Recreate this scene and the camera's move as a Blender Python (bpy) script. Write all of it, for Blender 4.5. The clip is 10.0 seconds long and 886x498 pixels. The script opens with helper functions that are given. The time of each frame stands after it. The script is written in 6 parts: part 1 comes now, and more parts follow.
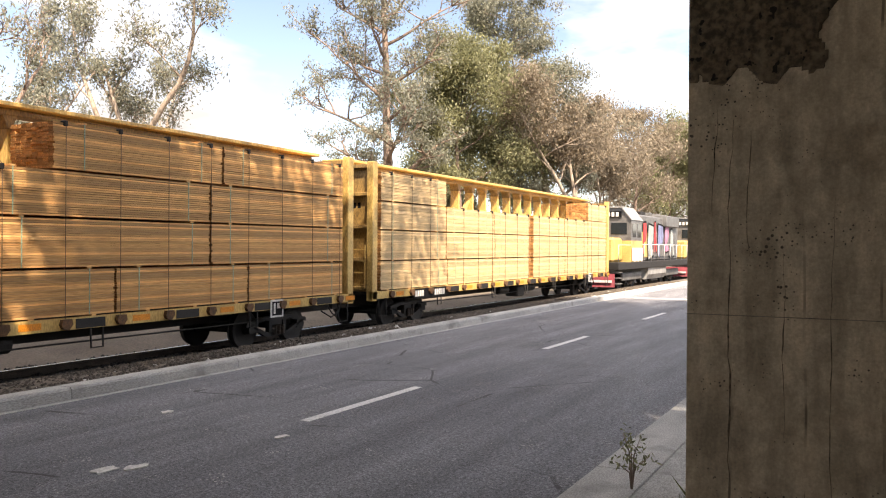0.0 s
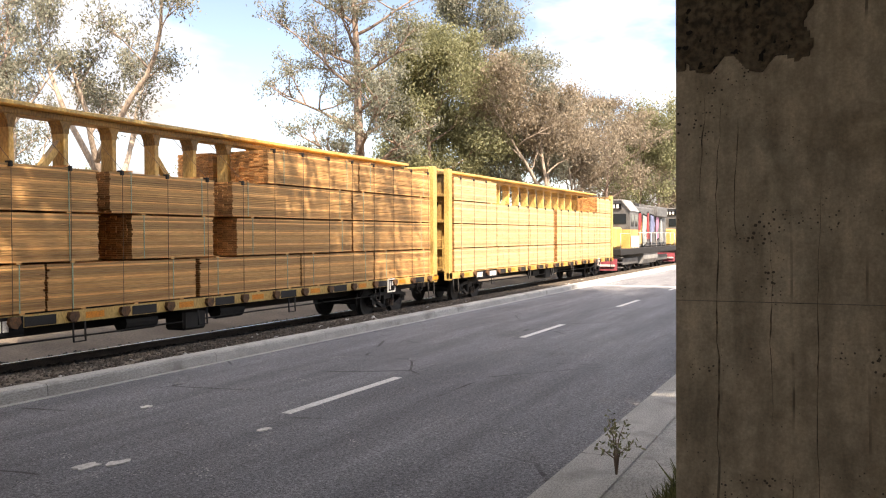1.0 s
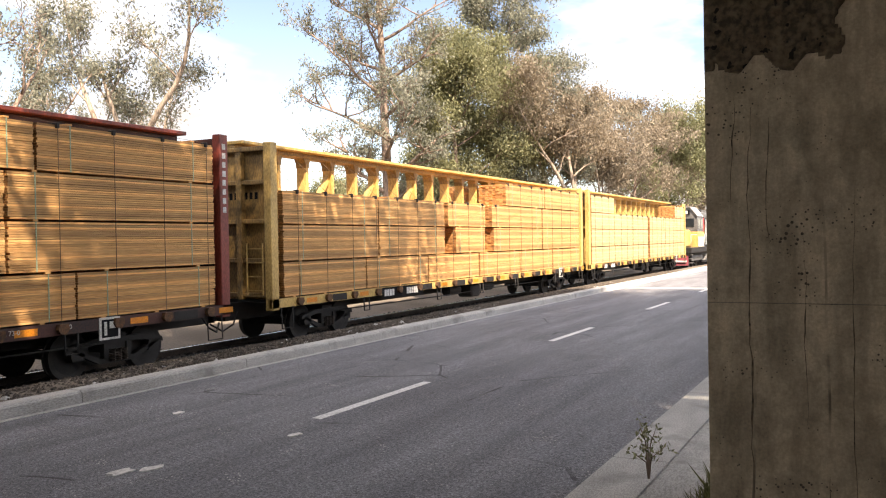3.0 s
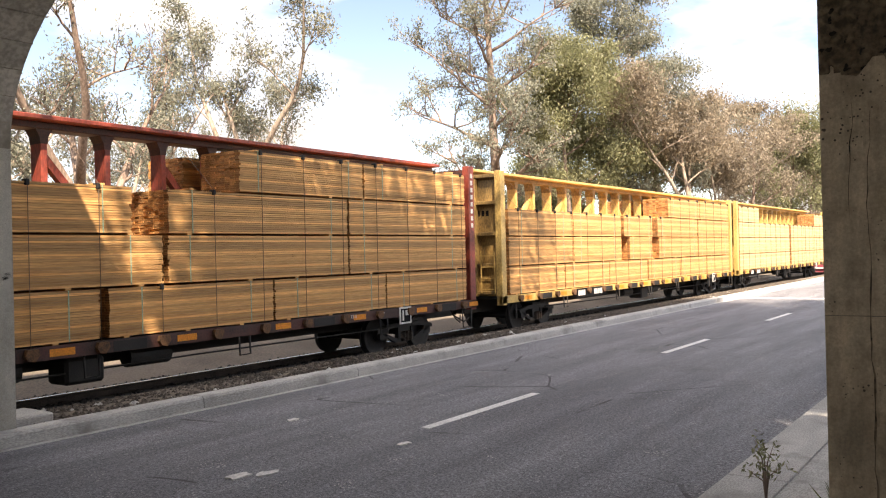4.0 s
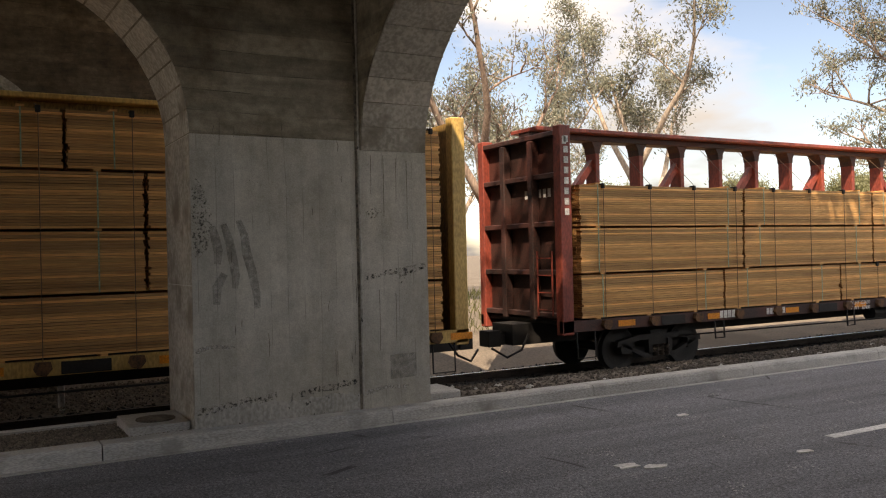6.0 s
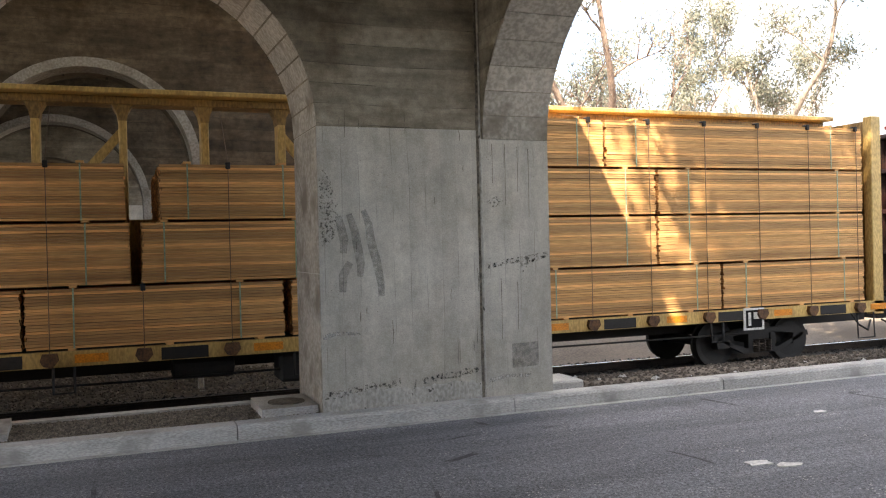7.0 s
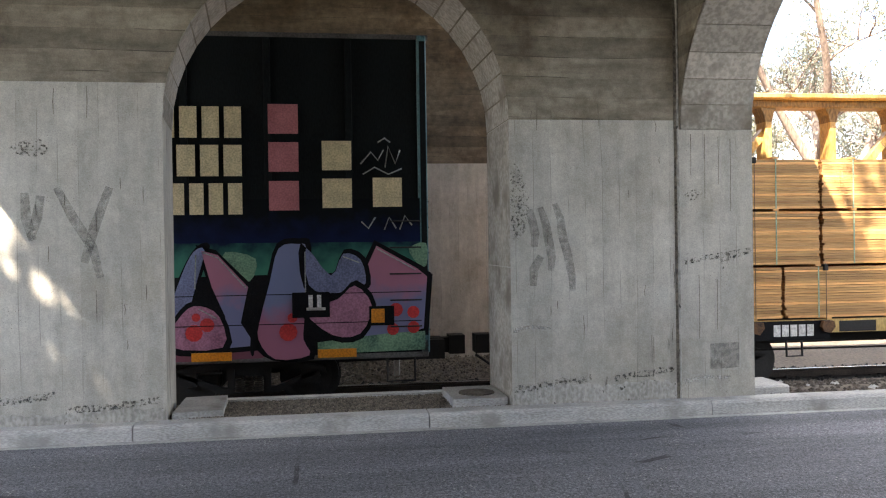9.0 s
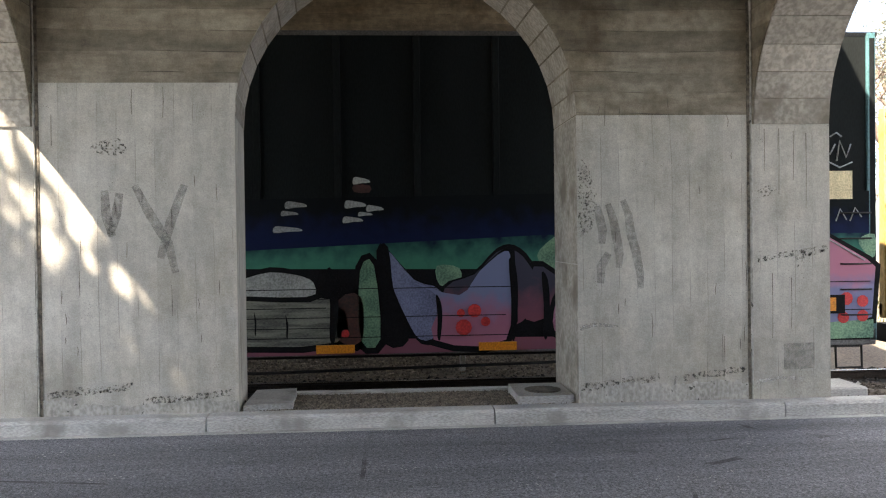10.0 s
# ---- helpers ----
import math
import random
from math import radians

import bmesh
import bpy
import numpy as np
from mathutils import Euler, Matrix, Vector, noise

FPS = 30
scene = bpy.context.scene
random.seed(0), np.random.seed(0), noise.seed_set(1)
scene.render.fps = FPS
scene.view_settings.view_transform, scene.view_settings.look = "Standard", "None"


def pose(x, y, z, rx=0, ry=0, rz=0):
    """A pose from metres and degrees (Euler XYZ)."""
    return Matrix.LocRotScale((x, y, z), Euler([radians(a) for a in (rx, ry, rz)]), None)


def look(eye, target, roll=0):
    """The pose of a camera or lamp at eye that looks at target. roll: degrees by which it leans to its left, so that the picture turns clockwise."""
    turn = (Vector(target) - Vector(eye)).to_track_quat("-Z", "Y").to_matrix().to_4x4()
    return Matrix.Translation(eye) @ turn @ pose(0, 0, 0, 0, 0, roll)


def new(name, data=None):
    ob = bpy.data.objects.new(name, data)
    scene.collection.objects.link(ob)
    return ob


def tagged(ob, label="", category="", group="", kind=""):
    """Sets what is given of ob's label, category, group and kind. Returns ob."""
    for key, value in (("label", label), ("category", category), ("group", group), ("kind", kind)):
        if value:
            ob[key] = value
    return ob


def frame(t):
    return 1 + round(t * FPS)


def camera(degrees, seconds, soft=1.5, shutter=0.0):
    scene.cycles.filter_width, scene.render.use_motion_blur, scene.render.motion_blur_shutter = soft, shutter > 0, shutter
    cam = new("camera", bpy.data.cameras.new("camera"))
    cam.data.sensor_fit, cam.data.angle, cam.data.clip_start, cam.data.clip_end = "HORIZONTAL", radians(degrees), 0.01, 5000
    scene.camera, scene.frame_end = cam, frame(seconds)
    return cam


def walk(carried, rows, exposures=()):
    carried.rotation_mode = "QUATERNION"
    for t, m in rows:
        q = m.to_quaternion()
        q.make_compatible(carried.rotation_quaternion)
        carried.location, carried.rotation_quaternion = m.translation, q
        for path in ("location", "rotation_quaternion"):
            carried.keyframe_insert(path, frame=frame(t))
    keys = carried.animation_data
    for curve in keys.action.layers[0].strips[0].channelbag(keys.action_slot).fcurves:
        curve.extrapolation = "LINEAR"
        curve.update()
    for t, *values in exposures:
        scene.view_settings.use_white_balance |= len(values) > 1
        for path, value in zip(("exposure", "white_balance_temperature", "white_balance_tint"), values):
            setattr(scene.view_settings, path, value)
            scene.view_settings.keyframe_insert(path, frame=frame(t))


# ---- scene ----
cam = camera(55.19, 10.0, soft=1.15)
EYE = 1.90
# seconds, x, y, height over the eye line, pitch, lean, yaw
PATH = [
    (0, 0.024, -0.032, -0.015, -0.21, 0.38, -62.80),
    (0.5, -0.016, 0.013, -0.011, -0.26, 0.18, -65.21),
    (1, -0.018, 0.044, -0.016, -0.87, -0.28, -64.70),
    (1.5, -0.019, 0.061, -0.020, -1.29, -0.63, -65.32),
    (2, -0.012, 0.079, -0.020, -1.46, -0.74, -64.67),
    (3.5, -0.019, 0.026, -0.009, 0.18, -1.28, -60.35),
    (4, -0.017, 0.010, -0.003, 0.24, -1.35, -55.44),
    (4.5, -0.017, 0.004, 0.002, 0.27, -1.04, -49.47),
    (5, -0.011, -0.006, -0.000, 0.56, -1.25, -43.75),
    (5.5, -0.030, -0.032, 0.005, 0.69, -1.34, -35.88),
    (6, -0.025, -0.019, 0.003, 0.29, -1.30, -29.55),
    (7.5, 0.016, -0.025, 0.011, -0.08, -1.22, -17.84),
    (8, 0.031, -0.004, 0.013, 0.33, -0.79, -14.36),
    (8.5, 0.032, 0.003, -0.003, 0.09, -0.69, -10.85),
    (9, 0.032, 0.005, -0.003, -0.42, -0.85, -8.17),
    (9.5, 0.026, -0.011, -0.007, -0.39, -0.97, -5.96),
    (10, 0.026, -0.011, 0.023, -0.75, -0.72, -3.72),
]


def cam_pose(x, y, dz, pitch, lean, yaw):
    p, w = radians(pitch), radians(yaw)
    eye = Vector((x, y, EYE + dz))
    ahead = Vector((-math.sin(w) * math.cos(p), math.cos(w) * math.cos(p), math.sin(p)))
    return look(eye, eye + 2 * ahead, lean)


EXPOSURE = [(0, 1.5, 8250, 18), (4.0, 1.58, 8250, 18), (5.0, 1.42, 8250, 18), (6.2, 1.08, 9000, 18), (7.3, 2.7, 7500, 14), (8.5, 2.72, 7400, 14), (10, 2.8, 7700, 14)]
walk(cam, [(r[0], cam_pose(*r[1:])) for r in PATH], EXPOSURE)

# how far the train has rolled, by the second
TRAVEL = [(0, 0.0), (0.5, 3.42), (1, 6.61), (1.5, 9.79), (2, 13.11), (3.5, 22.12), (4, 24.81), (4.5, 28.17), (5, 30.84),
          (5.5, 34.38), (6, 37.78), (7.5, 47.54), (8, 50.64), (8.5, 53.65), (9, 56.56), (9.5, 59.39), (10, 62.33)]
ZR = -0.50      # top of rail
YT = 13.70      # middle of the track

# ---------------------------------------------------------------- light
SUN_WAY = Vector((0.86, 1.0, -1.65))
sun = new("sun", bpy.data.lights.new("sun", "SUN"))
sun.data.energy, sun.data.angle, sun.data.color = 5.0, radians(0.55), (1.0, 0.96, 0.88)
sun.rotation_euler = SUN_WAY.to_track_quat("-Z", "Y").to_euler()
sun.location = (-20, -30, 60)

world = bpy.data.worlds.new("sky")
scene.world = world
world.use_nodes = True
wt = world.node_tree
bg = wt.nodes["Background"]
sky = wt.nodes.new("ShaderNodeTexSky")
sky.sky_type, sky.sun_disc = "NISHITA", False
sky.altitude, sky.dust_density, sky.ozone_density = 1500, 0.0, 2.0
sky.sun_elevation = math.atan2(1.65, math.hypot(0.86, 1.0))
sky.sun_rotation = math.atan2(-0.86, -1.0)
coord = wt.nodes.new("ShaderNodeTexCoord")
wmap = wt.nodes.new("ShaderNodeMapping")
wmap.inputs["Location"].default_value = (0.0, 0.0, 0.4)
wmap.inputs["Scale"].default_value = (2.2, 2.2, 6.0)
cloud = wt.nodes.new("ShaderNodeTexNoise")
cloud.inputs["Scale"].default_value, cloud.inputs["Detail"].default_value = 1.5, 6
ramp = wt.nodes.new("ShaderNodeValToRGB")
ramp.color_ramp.elements[0].position, ramp.color_ramp.elements[1].position = 0.475, 0.64
cmix = wt.nodes.new("ShaderNodeMixRGB")
to_sun = wt.nodes.new("ShaderNodeVectorMath")
to_sun.operation = "DOT_PRODUCT"
to_sun.inputs[1].default_value = -SUN_WAY.normalized()
glow = wt.nodes.new("ShaderNodeMapRange")
glow.inputs[1].default_value, glow.inputs[2].default_value = -0.6, 1.0
glow.inputs[3].default_value, glow.inputs[4].default_value = 2.0, 27.0
wt.links.new(coord.outputs["Generated"], to_sun.inputs[0])
wt.links.new(to_sun.outputs["Value"], glow.inputs[0])
pale = wt.nodes.new("ShaderNodeMixRGB")
pale.blend_type = "MULTIPLY"
pale.inputs[0].default_value, pale.inputs[2].default_value = 1.0, (0.94, 1.0, 1.08, 1)
wt.links.new(glow.outputs[0], pale.inputs[1])
wt.links.new(pale.outputs[0], cmix.inputs[2])
for a, b in ((coord.outputs["Generated"], wmap.inputs[0]), (wmap.outputs[0], cloud.inputs["Vector"]), (cloud.outputs[0], ramp.inputs[0]),
             (ramp.outputs[0], cmix.inputs[0]), (sky.outputs[0], cmix.inputs[1]), (cmix.outputs[0], bg.inputs[0])):
    wt.links.new(a, b)
bg.inputs[1].default_value = 0.105


# ---------------------------------------------------------------- materials
def material(name, base, dark, scale=3.0, rough=0.8, stretch=(1, 1, 1), bump=0.2, fine=40.0, metal=0.0, island=0.0, spread=(0.35, 0.65),
             lines=None, line_dark=0.55, blotch=None, blotch_scale=0.8, blotch_at=(0.55, 0.7), per_object=0.0, speck=0.35, pits=None, even=False, drips=None, flecks=None, gloss=0.5, grain=(0.5, 1.3)):
    """Two colours mixed by noise at two scales, with optional joint lines (axis, per metre), stains and variation by piece."""
    m = bpy.data.materials.new(name)
    m.use_nodes = True
    nt = m.node_tree
    p = nt.nodes["Principled BSDF"]
    p.inputs["Roughness"].default_value, p.inputs["Metallic"].default_value = rough, metal
    p.inputs["Specular IOR Level"].default_value = gloss
    co = nt.nodes.new("ShaderNodeTexCoord")
    mp = nt.nodes.new("ShaderNodeMapping")
    mp.inputs["Scale"].default_value = stretch
    nt.links.new(co.outputs["Object"], mp.inputs[0])

    def noise_tex(s, d=5, vec=None):
        n = nt.nodes.new("ShaderNodeTexNoise")
        n.inputs["Scale"].default_value, n.inputs["Detail"].default_value = s, d
        nt.links.new(vec or mp.outputs[0], n.inputs["Vector"])
        return n.outputs[0]

    def mix(fac, a, b, kind="MIX"):
        x = nt.nodes.new("ShaderNodeMixRGB")
        x.blend_type = kind
        for i, v in enumerate((fac, a, b)):
            if isinstance(v, bpy.types.NodeSocket):
                nt.links.new(v, x.inputs[i])
            else:
                x.inputs[i].default_value = v if i == 0 else (*v, 1)
        return x.outputs[0]

    def ramped(v, a, b):
        r = nt.nodes.new("ShaderNodeMapRange")
        nt.links.new(v, r.inputs[0])
        r.inputs[1].default_value, r.inputs[2].default_value = a, b
        return r.outputs[0]

    big, small = noise_tex(scale), noise_tex(fine, 4, co.outputs["Object"] if even else None)
    col = mix(ramped(big, *spread), dark, base)
    col = mix(speck, col, mix(ramped(small, 0.38, 0.62), tuple(c * grain[0] for c in dark), tuple(min(1, c * grain[1]) for c in base)))
    def dots(s, radius, lo, hi):
        """Round spots strewn where a broad noise allows them."""
        v = nt.nodes.new("ShaderNodeTexVoronoi")
        v.inputs["Scale"].default_value = s
        nt.links.new(co.outputs["Object"], v.inputs["Vector"])
        d = nt.nodes.new("ShaderNodeMath")
        d.operation = "LESS_THAN"
        nt.links.new(v.outputs["Distance"], d.inputs[0])
        nt.links.new(ramped2(noise_tex(s * 0.31, 3, co.outputs["Object"]), lo, hi, radius), d.inputs[1])
        return d.outputs[0]

    def ramped2(v, a, b, top):
        r = nt.nodes.new("ShaderNodeMapRange")
        nt.links.new(v, r.inputs[0])
        r.inputs[1].default_value, r.inputs[2].default_value, r.inputs[4].default_value = a, b, top
        return r.outputs[0]

    if pits:
        col = mix(ramped(noise_tex(pits[0], 2, co.outputs["Object"]), pits[1], pits[1] + 0.03), col, tuple(c * 0.3 for c in dark))
        col = mix(dots(pits[0] * 1.1, 0.24, 0.52, 0.72), col, tuple(c * 0.22 for c in dark))
    if flecks:
        col = mix(dots(flecks[0], flecks[1], 0.42, 0.75), col, flecks[2])
    if drips:
        run = nt.nodes.new("ShaderNodeMapping")
        run.inputs["Scale"].default_value = drips[0]
        nt.links.new(co.outputs["Object"], run.inputs[0])
        wet = nt.nodes.new("ShaderNodeMath")
        wet.operation = "MULTIPLY"
        nt.links.new(ramped(noise_tex(1.0, 6, run.outputs[0]), 0.50, 0.72), wet.inputs[0])
        wet.inputs[1].default_value = drips[1]
        col = mix(wet.outputs[0], col, tuple(c * 0.45 for c in dark))
    if blotch:
        col = mix(ramped(noise_tex(blotch_scale, 8, mp.outputs[0] if even else co.outputs["Object"]), *blotch_at), col, blotch)
    height = small
    if lines:
        axis, per = lines
        sep = nt.nodes.new("ShaderNodeSeparateXYZ")
        nt.links.new(co.outputs["Object"], sep.inputs[0])
        wob = nt.nodes.new("ShaderNodeMath")
        wob.operation = "MULTIPLY_ADD"
        nt.links.new(sep.outputs[axis], wob.inputs[0])
        wob.inputs[1].default_value = per
        nt.links.new(noise_tex(0.7, 2, co.outputs["Object"]), wob.inputs[2])
        fr = nt.nodes.new("ShaderNodeMath")
        fr.operation = "FRACT"
        nt.links.new(wob.outputs[0], fr.inputs[0])
        near = nt.nodes.new("ShaderNodeMath")
        near.operation = "LESS_THAN"
        nt.links.new(fr.outputs[0], near.inputs[0])
        near.inputs[1].default_value = 0.05
        broken = nt.nodes.new("ShaderNodeMath")
        broken.operation = "MULTIPLY"
        nt.links.new(near.outputs[0], broken.inputs[0])
        nt.links.new(ramped(noise_tex(2.3, 5, co.outputs["Object"]), 0.44, 0.54), broken.inputs[1])
        half = nt.nodes.new("ShaderNodeMath")
        half.operation = "MULTIPLY"
        nt.links.new(broken.outputs[0], half.inputs[0])
        half.inputs[1].default_value = line_dark
        col = mix(half.outputs[0], col, tuple(c * 0.35 for c in dark))
    for amount, kind in ((island, "ShaderNodeNewGeometry"), (per_object, "ShaderNodeObjectInfo")):
        if amount:
            g = nt.nodes.new(kind)
            out = g.outputs["Random Per Island"] if kind.endswith("Geometry") else g.outputs["Random"]
            r = nt.nodes.new("ShaderNodeMapRange")
            nt.links.new(out, r.inputs[0])
            r.inputs[3].default_value, r.inputs[4].default_value = 1 - amount, 1 + amount * 0.5
            v = nt.nodes.new("ShaderNodeHueSaturation")
            nt.links.new(r.outputs[0], v.inputs["Value"])
            nt.links.new(col, v.inputs["Color"])
            col = v.outputs[0]
    nt.links.new(col, p.inputs["Base Color"])
    if bump:
        b = nt.nodes.new("ShaderNodeBump")
        b.inputs["Strength"].default_value, b.inputs["Distance"].default_value = bump, 0.02
        nt.links.new(height, b.inputs["Height"])
        nt.links.new(b.outputs[0], p.inputs["Normal"])
    return m


class Nodes:
    """Short hands for building a node material."""
    def __init__(self, name, rough=0.9):
        self.mat = bpy.data.materials.new(name)
        self.mat.use_nodes = True
        self.nt = self.mat.node_tree
        self.bsdf = self.nt.nodes["Principled BSDF"]
        self.bsdf.inputs["Roughness"].default_value = rough
        self.co = self.nt.nodes.new("ShaderNodeTexCoord").outputs["Object"]
        sep = self.nt.nodes.new("ShaderNodeSeparateXYZ")
        self.nt.links.new(self.co, sep.inputs[0])
        self.x, self.y, self.z = sep.outputs

    def feed(self, v, sock):
        if isinstance(v, bpy.types.NodeSocket):
            self.nt.links.new(v, sock)
        elif isinstance(v, tuple) and sock.type == "RGBA":
            sock.default_value = (*v[:3], 1)
        else:
            sock.default_value = v

    def scaled(self, stretch):
        m = self.nt.nodes.new("ShaderNodeMapping")
        m.inputs["Scale"].default_value = stretch
        self.nt.links.new(self.co, m.inputs[0])
        return m.outputs[0]

    def noise(self, scale, detail=4, vec=None, rough=0.5):
        n = self.nt.nodes.new("ShaderNodeTexNoise")
        n.inputs["Scale"].default_value, n.inputs["Detail"].default_value, n.inputs["Roughness"].default_value = scale, detail, rough
        self.feed(vec or self.co, n.inputs["Vector"])
        return n.outputs[0]

    def cells(self, scale, out="Distance", feature="F1", vec=None):
        v = self.nt.nodes.new("ShaderNodeTexVoronoi")
        v.feature = feature
        v.inputs["Scale"].default_value = scale
        self.feed(vec or self.co, v.inputs["Vector"])
        return v.outputs[out]

    def calc(self, op, a, b=0.0, c=0.0):
        n = self.nt.nodes.new("ShaderNodeMath")
        n.operation = op
        for k, v in enumerate((a, b, c)):
            self.feed(v, n.inputs[k])
        return n.outputs[0]

    def span(self, v, a, b, lo=0.0, hi=1.0):
        r = self.nt.nodes.new("ShaderNodeMapRange")
        for k, q in enumerate((v, a, b, lo, hi)):
            self.feed(q, r.inputs[k])
        return r.outputs[0]

    def mix(self, fac, a, b, kind="MIX"):
        m = self.nt.nodes.new("ShaderNodeMixRGB")
        m.blend_type = kind
        for k, q in enumerate((fac, a, b)):
            self.feed(q, m.inputs[k])
        return m.outputs[0]

    def tint(self, col, v):
        """The colour times a grey value."""
        return self.mix(1.0, col, v, "MULTIPLY")

    def done(self, col, height=None, strength=0.4, distance=0.01):
        self.feed(col, self.bsdf.inputs["Base Color"])
        if height is not None:
            b = self.nt.nodes.new("ShaderNodeBump")
            b.inputs["Strength"].default_value, b.inputs["Distance"].default_value = strength, distance
            self.feed(height, b.inputs["Height"])
            self.nt.links.new(b.outputs[0], self.bsdf.inputs["Normal"])
        return self.mat


def asphalt_material():
    n = Nodes("asphalt", 0.82)
    chips = n.span(n.cells(95, "Color"), 0.1, 0.9, 0.45, 1.75)
    lumps = n.span(n.noise(30, 5, rough=0.8), 0.34, 0.66, 0.45, 1.6)
    along = n.noise(1.0, 6, n.scaled((0.16, 1.5, 1)), 0.6)
    col = n.mix(n.span(along, 0.36, 0.66), (0.094, 0.097, 0.108), (0.170, 0.174, 0.188))
    patch = n.span(n.noise(0.55, 7, rough=0.65), 0.56, 0.74, 0.0, 0.6)
    col = n.mix(patch, col, (0.062, 0.062, 0.066))
    smear = n.calc("MULTIPLY", n.span(n.noise(1.0, 7, n.scaled((0.5, 2.6, 1)), 0.7), 0.60, 0.74), 0.55)
    col = n.mix(smear, col, (0.26, 0.255, 0.25))
    col = n.tint(n.tint(col, chips), lumps)
    crack = n.cells(0.42, "Distance", "DISTANCE_TO_EDGE", n.mix(0.16, n.co, n.nt.nodes.new("ShaderNodeTexNoise").outputs["Color"]))
    thin = n.calc("MULTIPLY", n.calc("LESS_THAN", crack, 0.006), n.span(n.noise(0.9, 3), 0.52, 0.60, 0.0, 0.75))
    col = n.mix(thin, col, (0.02, 0.02, 0.021))
    gate = n.span(n.noise(2.2, 3), 0.44, 0.72, 0.0, 0.26)
    col = n.mix(n.calc("LESS_THAN", n.cells(24), gate), col, (0.46, 0.45, 0.43))
    return n.done(col, n.calc("ADD", n.noise(70, 3), n.cells(95)), 0.55, 0.008)


def formed_concrete(name, base, dark, axis, per, board=0.10, line=0.5, stain=(0.6, 0.52, 0.42), stain_at=(0.52, 0.74), streak=0.35, mottle=0.5, pit=0.5):
    """Concrete cast against boards: faint board tints and joints, mottling, run stains, air holes."""
    n = Nodes(name, 0.92)
    u = (n.x, n.y, n.z)[axis]
    long = {0: (1, 1, 0.18), 1: (1, 1, 0.18), 2: (0.18, 0.18, 1)}[axis]
    run = n.calc("MULTIPLY_ADD", u, per, n.span(n.noise(0.6, 2), 0, 1, 0, 0.35))
    white = n.nt.nodes.new("ShaderNodeTexWhiteNoise")
    white.noise_dimensions = "1D"
    n.feed(n.calc("FLOOR", run), white.inputs["W"])
    col = n.mix(n.span(n.noise(1.3, 8, n.scaled((0.8, 0.8, 0.55) if axis < 2 else (0.4, 0.4, 1.6)), 0.62), 0.30, 0.62), dark, base)
    col = n.tint(col, n.span(white.outputs["Value"], 0, 1, 1 - board, 1 + board))
    col = n.tint(col, n.span(n.noise(9, 6, rough=0.7), 0.3, 0.7, 1 - mottle * 0.45, 1 + mottle * 0.3))
    col = n.tint(col, n.span(n.noise(7, 6, n.scaled(long), 0.65), 0.32, 0.68, 1 - streak * 0.6, 1 + streak * 0.3))
    col = n.tint(col, n.span(n.noise(75, 4, rough=0.7), 0.3, 0.7, 0.80, 1.16))
    blot = n.span(n.noise(0.75, 8, rough=0.68), *stain_at)
    col = n.mix(blot, col, n.tint(col, (*stain, 1)))
    edge = n.calc("LESS_THAN", n.calc("FRACT", run), 0.035)
    broken = n.calc("MULTIPLY", edge, n.span(n.noise(1.9, 5), 0.49, 0.60, 0, line))
    col = n.mix(broken, col, tuple(c * 0.35 for c in dark))
    gate = n.span(n.noise(4.0, 3), 0.46, 0.72, 0.0, 0.20 * pit)
    col = n.mix(n.calc("LESS_THAN", n.cells(44), gate), col, tuple(c * 0.25 for c in dark))
    col = n.mix(n.calc("LESS_THAN", n.cells(7.3, vec=n.scaled((1, 1, 0.6))), n.span(n.noise(2.6, 3), 0.54, 0.74, 0.0, 0.07 * pit)), col, tuple(c * 0.22 for c in dark))
    relief = n.calc("ADD", n.calc("MULTIPLY", white.outputs["Value"], 0.5), n.calc("ADD", n.noise(26, 5, rough=0.7), n.calc("MULTIPLY", broken, -1.2)))
    return n.done(col, relief, 0.45, 0.012)


ASPHALT = asphalt_material()
PAINT_LINE = material("road_paint", (0.72, 0.72, 0.70), (0.40, 0.40, 0.39), 6, 0.7, spread=(0.3, 0.5))
CONC_V = formed_concrete("board_marked_concrete", (0.59, 0.56, 0.495), (0.39, 0.37, 0.32), 0, 5.2, 0.06, 0.5, (0.74, 0.71, 0.65), (0.5, 0.74), 0.22, 0.3, 0.8)
CONC_H = formed_concrete("plank_marked_concrete", (0.37, 0.328, 0.255), (0.205, 0.175, 0.132), 2, 4.6, 0.16, 0.9, (0.42, 0.36, 0.30), (0.47, 0.68), 0.5, 0.6)
# Darker, browner copy of the plank-marked concrete.
CONC_BROWN = formed_concrete("dark_brown_concrete", (0.20, 0.155, 0.105), (0.085, 0.065, 0.045), 2, 4.6, 0.2, 0.9, (0.45, 0.38, 0.30), (0.45, 0.66), 0.6, 0.8)
CONC_PIER = formed_concrete("stained_pier_concrete", (0.55, 0.455, 0.33), (0.36, 0.29, 0.205), 1, 3.3, 0.05, 0.9, (0.55, 0.50, 0.44), (0.54, 0.74), 0.6, 0.7, 1.6)
CONC_SPALL = material("brown_spalled_concrete", (0.17, 0.130, 0.085), (0.055, 0.041, 0.027), 6, 0.95, bump=1.0, fine=32, speck=0.5, pits=(20, 0.64))
CONC_BASE = material("weathered_base_concrete", (0.47, 0.45, 0.41), (0.31, 0.295, 0.26), 3, 0.95, (1, 1, 0.7), 0.9, 26, speck=0.35, pits=(16, 0.70))
CONC_SOFFIT = material("pale_soffit_concrete", (0.50, 0.46, 0.40), (0.33, 0.30, 0.25), 1.6, 0.9, bump=0.4, fine=22, blotch=(0.22, 0.19, 0.15), blotch_scale=2.2, per_object=0.12, even=True)
